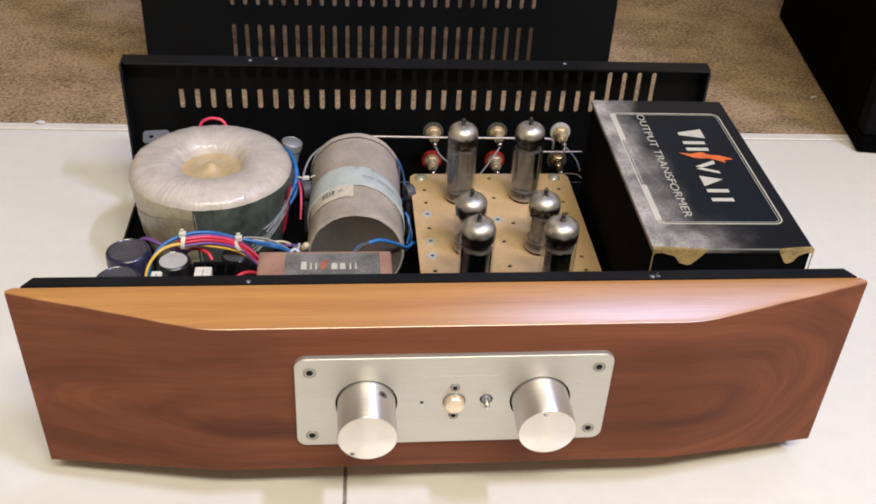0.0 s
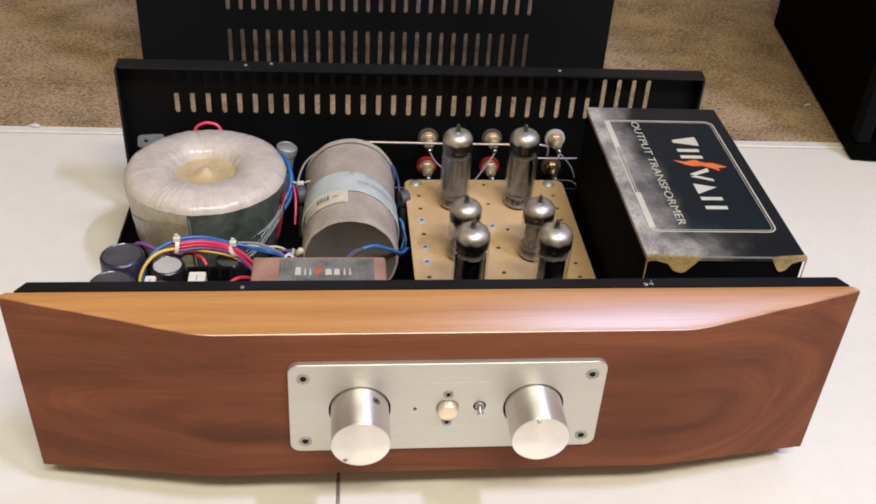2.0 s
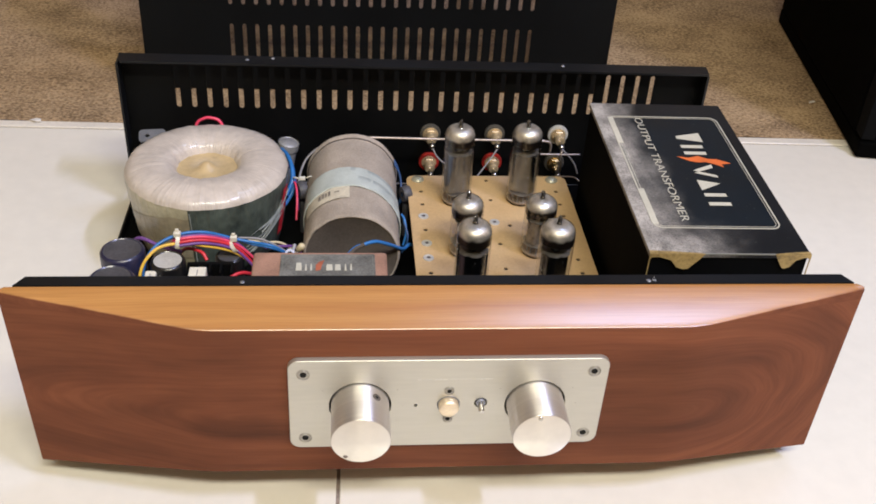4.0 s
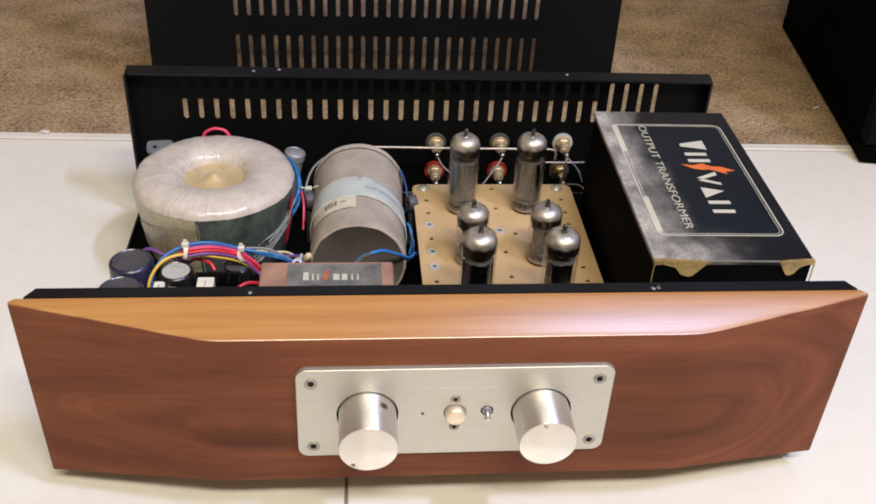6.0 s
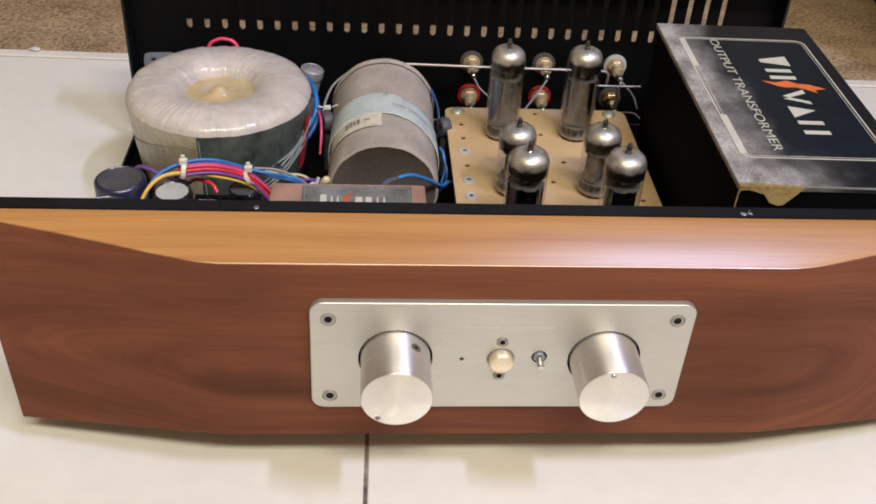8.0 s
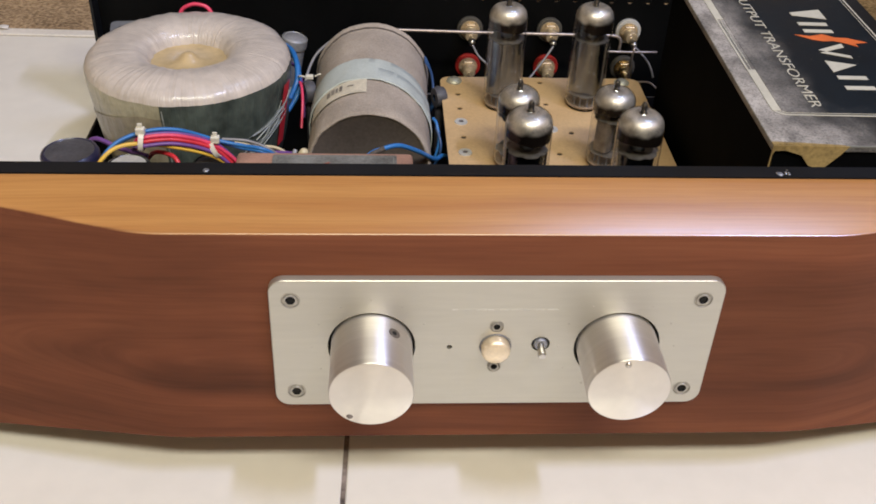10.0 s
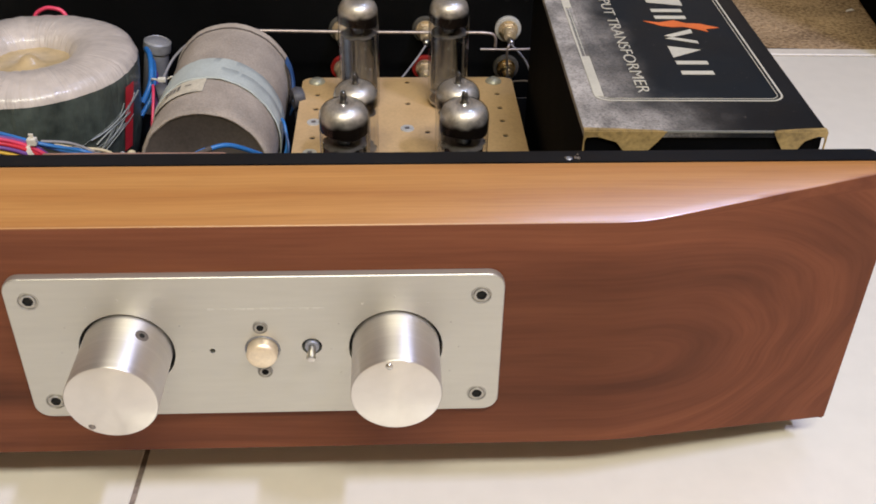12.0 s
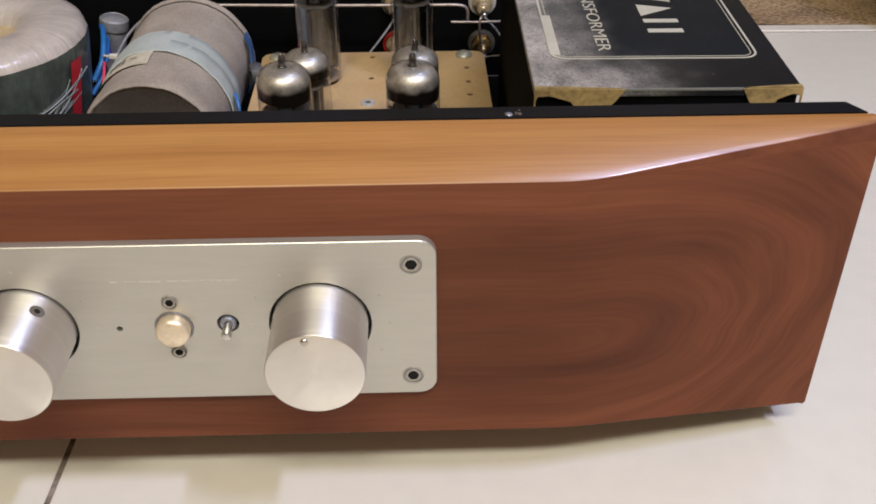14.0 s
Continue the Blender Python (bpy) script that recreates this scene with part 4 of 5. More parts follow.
def output_transformer():
    t = thing("output_transformer", (0.1612, 0.1598, 0.0149), "boxed output transformer with a dusty black labelled lid", "transformer", rz=-1.0)
    H = 0.1050
    w, d = 0.0457, 0.0898
    part("box_body", box(-w + 0.001, w - 0.001, -d + 0.001, d - 0.001, 0.0, H - 0.0025, 0.0006, 1), BOXSIDE, t, local=True)
    part("lid", box(-w, w, -d, d, H - 0.0030, H, 0.0007), BOXBLACK, t, "black lid covered with grey dust", local=True)
    z = H + 0.0001
    x0, x1, y0, y1 = -0.0376, 0.0379, -0.0652, 0.0706
    up = Matrix.Translation((0, 0, z))
    for inset, wid, name in ((0.0, 0.0008, "border_line"), (0.0020, 0.0003, "border_line")):
        part(name, sheet(rounded(x0 + inset, x1 - inset, y0 + inset, y1 - inset, 0.006 - inset, 5),
                         [rounded(x0 + inset + wid, x1 - inset - wid, y0 + inset + wid, y1 - inset - wid, 0.006 - inset - wid, 5)], 0.00015, up), PRINT, t, "cream printed frame", local=True)
    part("label_field", sheet(rounded(x0 + 0.0042, x1 - 0.0025, y0 + 0.0025, y1 - 0.0025, 0.004, 4), (), 0.00008, up), LABELBLUE, t, "glossy blue-black label field", local=True)
    part("border_bar", box(x0 + 0.0002, x0 + 0.0038, 0.0330, 0.0690, H, z + 0.0002), PRINT, t, local=True)
    part("border_bar", box(x0 + 0.0002, x0 + 0.0038, y0 + 0.004, -0.0230, H, z + 0.0002), PRINT, t, local=True)
    for k in range(10):
        part("tiny_print", box(x0 + 0.0014, x0 + 0.0028, 0.0265 - 0.0046 * k, 0.0292 - 0.0046 * k + 0.0006 * (k % 3), H, z + 0.0001), FAINTPRINT, t, local=True)
    # the readable line runs from the rear to the front, its letters' tops to the right
    turn = Matrix.Rotation(radians(-90), 4, "Z")
    ob, wide = lettering("OUTPUT TRANSFORMER", 0.0074, Matrix.Identity(4), PRINT, t)
    ob.data.transform(Matrix.Translation((-0.0195, 0.0680, z + 0.0002)) @ turn @ Matrix.Diagonal((0.1262 / wide, 1, 1, 1)))
    # brand mark as plain shapes
    def mark(name, pts, material):
        part(name, prism(pts, 0.00018, Matrix.Translation((0, 0, z + 0.0001))), material, t, "plain printed mark", local=True)

    b0, b1 = 0.0030, 0.0195
    ys = 0.0500
    mark("brand_shape", [(b0, ys - 0.0066), (b1, ys - 0.0020), (b1, ys - 0.0140), (b0, ys - 0.0100)], PRINT)
    for dy in (0.0185, 0.0270):
        mark("brand_shape", [(b0, ys - dy), (b1 - 0.002, ys - dy), (b1 - 0.002, ys - dy - 0.0036), (b0, ys - dy - 0.0036)], PRINT)
    mark("brand_flame", [(-0.0030, 0.0165), (0.0040, 0.0150), (0.0110, 0.0175), (0.0160, 0.0140), (0.0220, 0.0135), (0.0300, 0.0090), (0.0235, 0.0075), (0.0240, 0.0040),
                         (0.0190, 0.0075), (0.0140, 0.0100), (0.0090, 0.0095), (0.0040, 0.0110)], FLAME)
    mark("brand_shape", [(b1 - 0.003, 0.0070), (b1 - 0.003, 0.0030), (b0, -0.0035), (b0, -0.0005)], PRINT)
    mark("brand_shape", [(b1 - 0.003, -0.0062), (b1 - 0.003, -0.0090), (b0, -0.0035), (b0, -0.0008)], PRINT)
    mark("brand_shape", [(b1 - 0.004, -0.0160), (b0 - 0.001, -0.0120), (b0 - 0.001, -0.0240)], PRINT)
    for dy in (-0.0275, -0.0375):
        mark("brand_shape", [(b0 - 0.001, dy), (b1 - 0.004, dy), (b1 - 0.004, dy - 0.0034), (b0 - 0.001, dy - 0.0034)], PRINT)
    # ochre tape folded over the two front corners
    for x, wide, deep, s in ((-w, 0.031, 0.0105, 1), (w, 0.0205, 0.0095, -1)):
        pts = [(x, H), (x + s * wide, H), (x + s * wide * 0.90, H - deep * 0.40), (x + s * wide * 0.74, H - deep * 0.94), (x + s * wide * 0.66, H - deep), (x + s * wide * 0.52, H - deep * 0.86),
               (x + s * wide * 0.40, H - deep * 0.42), (x + s * wide * 0.16, H - deep * 0.20), (x + s * 0.0012, H - deep * 0.24), (x, H - deep * 0.5)]
        part("corner_tape", prism(pts if s > 0 else pts[::-1], 0.0005, Matrix.Translation((0, -d - 0.0001, 0)) @ UPRIGHT), KRAFT, t, "torn ochre tape", local=True)
        part("corner_tape", prism([(x, -d), (x + s * wide * 0.95, -d), (x + s * wide * 0.4, -d + 0.0016), (x, -d + 0.0022)], 0.0003, Matrix.Translation((0, 0, H))), KRAFT, t, local=True)
        part("worn_edge", box(min(x, x + s * 0.0005), max(x, x + s * 0.0005), -d - 0.0004, -d + 0.0002, 0.055, H - 0.003), KRAFT, t, local=True)
    part("worn_edge", box(-w + 0.030, w - 0.02, -d - 0.0002, -d + 0.0004, H - 0.0007, H + 0.00005), FAINTPRINT, t, "edge worn pale", local=True)


output_transformer()


# ---- toroidal transformer ----
def toroid():
    cx, cy, R, r, z0, z1 = -0.1454, 0.2372, 0.0547, 0.0205, 0.0150, 0.0822
    t = thing("toroidal_transformer", (cx, cy, z0), "toroidal mains transformer wrapped in clear plastic film", "transformer")
    o = Matrix.Translation((cx, cy, 0))

    def crumple(a, q, h):
        c, s = math.cos(a), math.sin(a)
        pleat = math.sin(37 * a + 3 * math.sin(5 * a)) + 0.8 * math.sin(61 * a + 2 * math.sin(7 * a))
        return 0.0008 * noise.noise((4 * c, 4 * s, 40 * h)) + 0.0003 * noise.noise((11 * c, 11 * s, 70 * h)) + 0.00006 * pleat

    def pucker(bm):
        """Pleats of the film on the upper face, deepest towards the hole and along the rim."""
        for v in bm.verts:
            dx, dy = v.co.x - cx, v.co.y - cy
            q, a = math.hypot(dx, dy), math.atan2(dy, dx)
            lip = max(0.0, 1 - abs(q - R + 0.006) / 0.010) + 0.6 * max(0.0, 1 - abs(q - r - 0.003) / 0.010)
            v.co.z += lip * (0.00007 * math.sin(71 * a + 4 * math.sin(3 * a)) + 0.0004 * noise.noise((9 * math.cos(a), 9 * math.sin(a), 2)))
            v.co.z += 0.0006 * noise.noise((v.co.x * 45, v.co.y * 45, 3))
        return bm

    top = [(r - 0.0006, z1 - 0.0100), (r + 0.0002, z1 - 0.0078), (r + 0.0014, z1 - 0.0056), (r + 0.0030, z1 - 0.0036), (r + 0.0055, z1 - 0.0018),
           (r + 0.0090, z1 - 0.0006), (r + 0.014, z1 - 0.0001), (R - 0.016, z1 - 0.0001), (R - 0.011, z1 - 0.0006), (R - 0.0065, z1 - 0.0017),
           (R - 0.0028, z1 - 0.0036), (R - 0.0009, z1 - 0.0060), (R, z1 - 0.0085)]
    part("film_top", pucker(lathe(top, 220, o, wobble=crumple)), FILMTOP, t, "pinkish wrinkled clear film", smooth=60)

    def waist(h):  # the wrapping draws in towards the foot
        return R - 0.0050 * min(1.0, max(0.0, (z1 - 0.014 - h) / 0.040))

    side = [(R, z1 - 0.0083)] + [(waist(h), h) for h in (z1 - 0.013, z1 - 0.020, z1 - 0.027, z1 - 0.034, z1 - 0.042, z0 + 0.018)] + [(R - 0.0068, z0 + 0.006), (R - 0.011, z0)]
    part("side_wrap", lathe(side, 110, o, -262, -95, wobble=crumple), FILMPALE, t, "cream insulation under film", smooth=60)
    part("side_winding", lathe([(q + 0.0002, h) for q, h in side], 110, o, -97, 98, wobble=crumple), FILMDARK, t, "dark green winding under film", smooth=60)
    # a tan inner layer shows below the slanting edge of the pale one
    tan = lathe([(waist(h) + 0.0004, h) for h in (z1 - 0.016, z1 - 0.024, z1 - 0.034, z1 - 0.044, z0 + 0.018)], 60, o, -195, -97)
    for v in tan.verts:
        a = math.degrees(math.atan2(v.co.y - cy, v.co.x - cx)) % 360 - 360
        fall = min(1.0, max(0.0, (-110 - a) / 60))
        v.co.z -= fall * 0.016 * max(0.0, (v.co.z - z0 - 0.018) / (z1 - 0.034 - z0))
        q = waist(v.co.z) + 0.0004 + crumple(radians(a), 0.0, v.co.z)
        v.co.x, v.co.y = cx + q * math.cos(radians(a)), cy + q * math.sin(radians(a))
    part("inner_paper", tan, FILMTAN, t, "tan paper under the film", smooth=60)
    part("core_wall", lathe([(r - 0.0005, z1 - 0.0100), (r - 0.0012, z1 - 0.020), (r - 0.0015, z0 + 0.01)], 64, o), FILMHOLE, t, smooth=50)
    part("resin_cap", lathe([(0, z1 - 0.0042), (0.0018, z1 - 0.0044), (0.0036, z1 - 0.0056), (0.0058, z1 - 0.0078), (0.0090, z1 - 0.0092), (0.0150, z1 - 0.0098), (r - 0.0016, z1 - 0.0096), (r + 0.0004, z1 - 0.0088)], 64, o,
                            wobble=lambda a, q, h: 0.0012 * noise.noise((60 * q * math.cos(a), 60 * q * math.sin(a), 1)) * min(1.0, q / 0.006)), RESIN, t, "yellow resin with a raised middle", smooth=60)
    # red tape on the right flank, leaning
    tape = bmesh.new()
    rows = []
    for i in range(8):
        f = i / 7
        h = z1 - 0.014 - 0.036 * f
        rows.append([tape.verts.new((cx + (waist(h) + 0.0012) * math.cos(radians(a)), cy + (waist(h) + 0.0012) * math.sin(radians(a)), h))
                     for a in (-20 - 4 * f, -16 - 4 * f, -11 - 5 * f)])
    for p, q in zip(rows, rows[1:]):
        for k in range(2):
            tape.faces.new((p[k], p[k + 1], q[k + 1], q[k]))
    part("red_tape", tape, W_RED, t, "strip of red tape", smooth=60)
    # strands of stretched film and slack folds across the near flank
    for k in range(14):
        a0, a1 = -66 + 2.3 * k + 7 * math.sin(2.1 * k), -32 + 1.8 * k + 8 * math.sin(1.3 * k)
        h0, h1 = 0.028 + 0.0016 * k + 0.006 * math.sin(1.9 * k), 0.044 + 0.0014 * k + 0.005 * math.sin(0.9 * k)
        pts = []
        for i in range(7):
            a, f = radians(a0 + (a1 - a0) * i / 6), i / 6
            h = min(z1 - 0.012, h0 + (h1 - h0) * f + 0.0025 * math.sin(3 * f + k))
            pts.append((cx + (waist(h) + 0.0011) * math.cos(a), cy + (waist(h) + 0.0011) * math.sin(a), h))
        part("film_strand", wire(pts, 0.00012 + 0.00012 * (k % 4), 5, 4), STRANDS, t, smooth=60)
    for a0, lean in ((-96, 1.5),):  # overlapped ends of the wrapping
        pts = []
        for i in range(6):
            h = z1 - 0.011 - 0.048 * i / 5
            a = radians(a0 + lean * i / 5)
            pts.append((cx + (waist(h) + 0.0005) * math.cos(a), cy + (waist(h) + 0.0005) * math.sin(a), h))
        part("film_seam", wire(pts, 0.00045, 5, 4), STRANDS, t, smooth=60)
    solo("red_wire_loop", wire([(-0.161, 0.288, 0.060), (-0.1590, 0.295, 0.0750), (-0.1535, 0.2955, 0.0800), (-0.1475, 0.2950, 0.0808), (-0.1415, 0.294, 0.0780), (-0.136, 0.290, 0.066)], 0.0012), W_PINK,
         "red insulated wire looped behind the toroidal transformer", "wire", loc=(-0.147, 0.285, 0.07), smooth=60)


toroid()


# ---- dusty cylindrical can ----
def choke_can():
    cx, cz, R, y0, y1 = -0.0461, 0.0467, 0.0318, 0.1704, 0.2766
    t = thing("cylindrical_can", (cx, 0.2235, 0.0149), "dusty grey cylindrical can lying on its side, bound with tape", "capacitor")
    L = y1 - y0
    m = along_y(cx, y1, cz) @ Matrix.Rotation(radians(-0.7), 4, "Y")

    def dents(a, q, h):
        return 0.0005 * noise.noise((3 * math.cos(a), 3 * math.sin(a), 30 * h)) + 0.00025 * noise.noise((14 * math.cos(a), 14 * math.sin(a), 160 * h))

    body = [(0, 0), (R - 0.004, 0), (R - 0.0035, 0.0012), (R - 0.0010, 0.0006), (R + 0.0010, 0.0008), (R + 0.0013, 0.0020), (R + 0.0010, 0.0036), (R, 0.0046)]
    body += [(R + 0.0002 * math.sin(k), 0.0046 + (L - 0.007) * k / 14) for k in range(1, 14)] + [(R, L - 0.0024), (R - 0.0005, L - 0.0005), (R - 0.0012, L), (R - 0.0018, L - 0.0003)]
    part("body", lathe(body, 120, m, wobble=dents), FELT, t, smooth=50)
    # raised ring coloured dark as the shade of the gap at the rim
    part("groove_shade", lathe([(R - 0.0004, 0.0052), (R + 0.0006, 0.0056), (R + 0.0006, 0.0066), (R - 0.0004, 0.0070)], 96, m, wobble=dents), CANEND, t, "dark ring as the shade in the groove behind the rim", smooth=40)
    part("end_disc", lathe([(R - 0.0018, L - 0.0003), (R - 0.0030, L - 0.0010), (0.004, L - 0.0013), (0.0, L - 0.0013)], 64, m), CANEND, t, "dark dusty end disc", smooth=50)

    def skewed(bm):  # the binding runs a little askew
        for v in bm.verts:
            v.co.z += 0.10 * v.co.x - 0.03 * v.co.y
        bm.transform(m)
        return bm

    for a, b, up in ((0.0478, 0.0605, 0.0007), (0.0590, 0.0725, 0.0012)):  # two overlapped turns of cloth tape
        band = lathe([(R + up - 0.0004, a), (R + up + 0.0001, a + 0.0004), (R + up + 0.0002, (a + b) / 2), (R + up + 0.0001, b - 0.0004), (R + up - 0.0005, b)], 120, None,
                     wobble=lambda g, q, h: 0.00035 * noise.noise((5 * math.cos(g), 5 * math.sin(g), 60 * h)) + 0.0002 * noise.noise((17 * math.cos(g), 17 * math.sin(g), 200 * h)))
        part("cloth_band", skewed(band), TAPE, t, "pale blue-grey cloth tape", smooth=50)
    part("sticker", skewed(lathe([(R + 0.0006, 0.0722), (R + 0.0008, 0.0795), (R + 0.0006, 0.0868)], 28, None, 93, 158)), STICKER, t, "cream paper sticker", smooth=50)
    for a0, a1, h0, h1 in ((116, 119, 0.0760, 0.0815), (120.5, 123, 0.0765, 0.0815), (124, 128, 0.0757, 0.0812), (129, 133, 0.0762, 0.0816), (105, 111, 0.0780, 0.0792)):
        part("sticker_print", skewed(lathe([(R + 0.0010, h0), (R + 0.0010, h1)], 4, None, a0, a1)), INK, t)
    for k in range(2):
        part("cradle", box(cx - 0.022, cx + 0.022, y0 + 0.015 + 0.06 * k, y0 + 0.021 + 0.06 * k, 0.0149, 0.0245), BLACKIN, t)


choke_can()


# ---- valve board ----
VALVES = ((0.0262, 0.2318, 1), (0.0727, 0.2328, 1), (0.0261, 0.1690, 0), (0.0738, 0.1694, 0), (0.0232, 0.1150, 1), (0.0727, 0.1146, 1))
BZ = 0.0512


def valve_board():
    t = thing("valve_board", (0.052, 0.18, 0.0149), "tan fibre board carrying six glass valves", "circuit board")
    drilled = [(0.0025, y) for y in (0.2435, 0.2265, 0.1945, 0.1455, 0.1300)] + [(0.0515, y) for y in (0.2590, 0.2325, 0.1780, 0.1500)] \
        + [(0.1008, y) for y in (0.2440, 0.2270, 0.2120, 0.1958, 0.160, 0.145)] + [(0.0360, 0.145), (0.0610, 0.200), (0.0880, 0.142)]
    holes = [circle(x, y, 0.0016, 10) for x, y in drilled] + [circle(x, y, 0.0090, 24) for x, y, _ in VALVES]
    part("board", sheet(rounded(-0.0068, 0.1108, 0.0960, 0.2655, 0.006, 6), holes, 0.0022, Matrix.Translation((0, 0, BZ - 0.0022))), BOARD, t)
    # black discs set into the drilled holes as their shade
    for x, y in drilled:
        part("eyelet_and_hole_shade", lathe([(0, -0.0007), (0.00158, -0.0007), (0.00158, -0.0012)], 10, Matrix.Translation((x, y, BZ))), HOLE, t, "black disc as the shade in a drilled hole")
    for x in (0.0013, 0.1001):
        b = part("bolt", lathe([(0, 0.0024), (0.0020, 0.0023), (0.0042, 0.0010), (0.0046, 0.0002), (0.0046, 0.0)], 24, Matrix.Translation((x, 0.2597, BZ))), BOLT, t, "domed bright bolt", smooth=50)
        part("bolt_slot", box(x - 0.0022, x + 0.0022, 0.2593, 0.2601, BZ + 0.0018, BZ + 0.0025), DULLSTEEL, b)
    for x, y in ((0.0022, 0.2110), (0.0022, 0.1785), (0.0022, 0.1618), (0.0507, 0.2036)):
        wsh = part("washer", lathe([(0.0013, 0.0), (0.0013, 0.0006), (0.0034, 0.0006), (0.0036, 0.0)], 20, Matrix.Translation((x, y, BZ))), CAPWHITE, t, "pale steel washer", smooth=40)
        # small plug darkened as the shade in the washer's hole
        part("washer_hole", lathe([(0, 0.0005), (0.0010, 0.0006), (0.0012, 0.0008), (0.0014, 0.0)], 12, Matrix.Translation((x, y, BZ))), GRUB, wsh, smooth=50)
    for x, y, _ in VALVES:
        part("valve_socket", lathe([(0, -0.012), (0.0095, -0.012), (0.0095, -0.0015), (0.0070, -0.0012), (0, -0.0012)], 24, Matrix.Translation((x, y, BZ))), CAPBLACK, t, "black valve socket", smooth=40)
    for x in (0.003, 0.1005):
        for y in (0.104, 0.2567):
            part("standoff", lathe(disc_profile(0.0035, 0.0149, BZ - 0.0022), 12, Matrix.Translation((x, y, 0))), DULLSTEEL, t, smooth=40)


valve_board()


def valve(tall):
    """A noval glass valve, its base at the origin."""
    label = "tall glass power valve with a silvered top" if tall else "short glass triode valve with a silvered top"
    t = thing("glass_valve", (0, 0, 0), label, "valve", group="valves on the board")
    h = 0.0584 if tall else 0.0414
    R = 0.0104
    sh = h - 0.0064
    dome = [(R * math.cos(radians(a)) ** 0.50 if a else R, sh + 0.0064 * math.sin(radians(a)) ** 1.10) for a in (0, 12, 24, 36, 48, 60, 70, 78, 83, 87)]
    outer = [(0.0086, 0.0), (R - 0.0006, 0.0008), (R - 0.0001, 0.0020), (R, 0.004)] + dome[:-1]
    outer += [(0.0032, h - 0.0002), (0.0027, h + 0.0004), (0.0021, h + 0.0010), (0.0018, h + 0.0022), (0.0014, h + 0.0040), (0.0007, h + 0.0050), (0.0, h + 0.0053)]
    part("envelope", lathe(outer, 56), GLASS, t, "clear glass envelope", local=True, smooth=60)
    # flashed getter inside the dome, thinning to brown at its ragged lower edge
    low = sh - (0.0062 if tall else 0.0044)
    g = [(R * 0.964, low), (R * 0.966, (2 * low + sh) / 3), (R * 0.966, (low + 2 * sh) / 3)] + [(r * 0.965, z - 0.0003) for r, z in dome] + [(0.0019, h - 0.0004)]
    flash = lathe(g, 48)
    for v in flash.verts:
        if v.co.z < low + 0.0002:
            a = math.atan2(v.co.y, v.co.x)
            v.co.z += 0.0006 * math.sin(2 * a) + 0.0005 * noise.noise((3 * math.cos(a), 3 * math.sin(a), h * 100))
    part("getter_flash", flash, GETTER, t, "silvery getter, brown at its lower edge", local=True, smooth=60)
    part("pip", lathe([(0.0014, h - 0.0004), (0.0014, h + 0.0012), (0.0013, h + 0.0030), (0.0009, h + 0.0044), (0, h + 0.0049)], 16), PIP, t, "sealed glass pip", local=True, smooth=60)
    # inner works
    top = h - (0.0190 if tall else 0.0150)
    for z in (0.0075, top):
        mica = lathe(disc_profile(R - 0.0009, z, z + 0.0004), 24, wobble=lambda a, q, zz: -0.0010 * max(0.0, math.sin(6 * a)) if q > 0.005 else 0.0)
        part("mica_disc", mica, MICA, t, "thin mica spacer", local=True)
    if tall:
        part("anode", sheet(rounded(-0.0082, 0.0082, -0.0062, 0.0062, 0.0052, 8), (), top - 0.0085, Matrix.Translation((0, 0, 0.0082))), ANODE, t, "blue-grey anode", local=True, smooth=35)
        for s in (-1, 1):
            part("anode_wing", box(s * 0.0086 - 0.0006, s * 0.0086 + 0.0006, -0.0012, 0.0012, 0.0082, top, 0.0002, 1), ANODE, t, local=True)
        part("upper_screen", lathe([(0.0034, top + 0.0006), (0.0034, top + 0.0062), (0.0014, top + 0.0064)], 20), ANODE, t, "small upper shield", local=True, smooth=40)
        part("upper_mica", lathe(disc_profile(R - 0.0011, top + 0.0064, top + 0.0067), 24), MICA, t, local=True)
    else:
        for s in (-1, 1):
            part("anode", sheet(rounded(s * 0.0045 - 0.0033, s * 0.0045 + 0.0033, -0.0042, 0.0042, 0.002, 4), (), top - 0.0100, Matrix.Translation((0, 0, 0.0090))), GREYCARBON, t, "dark grey anode plate", local=True, smooth=35)
        part("screen_plate", box(-0.0004, 0.0004, -0.0058, 0.0058, 0.0082, top, 0.0001, 1), STEEL, t, "bright screen between the halves", local=True)
        part("mica_disc", lathe(disc_profile(R - 0.0011, top + 0.0048, top + 0.0051), 24), MICA, t, local=True)
    for k in range(9):
        a = radians(40 * k + 20)
        part("pin", lathe(disc_profile(0.0005, -0.004, 0.0075), 6, Matrix.Translation((0.0058 * math.cos(a), 0.0058 * math.sin(a), 0))), DULLSTEEL, t, local=True)
    part("button_base", lathe([(0.0, 0.0006), (0.0080, 0.0006), (0.0096, 0.0022), (0.0098, 0.0016), (0.0085, 0.0), (0, 0)], 32), BUTTONGLASS, t, "thick clear glass base", local=True, smooth=50)
    return t


made = {}
for x, y, tall in VALVES:
    m = pose(x, y, BZ + 0.0008, 0, 0, (12, -20, 65, 40, -8, 25)[VALVES.index((x, y, tall))])
    if tall not in made:
        made[tall] = valve(tall)
        made[tall].matrix_world = m
    else:
        copy_thing(made[tall], m)


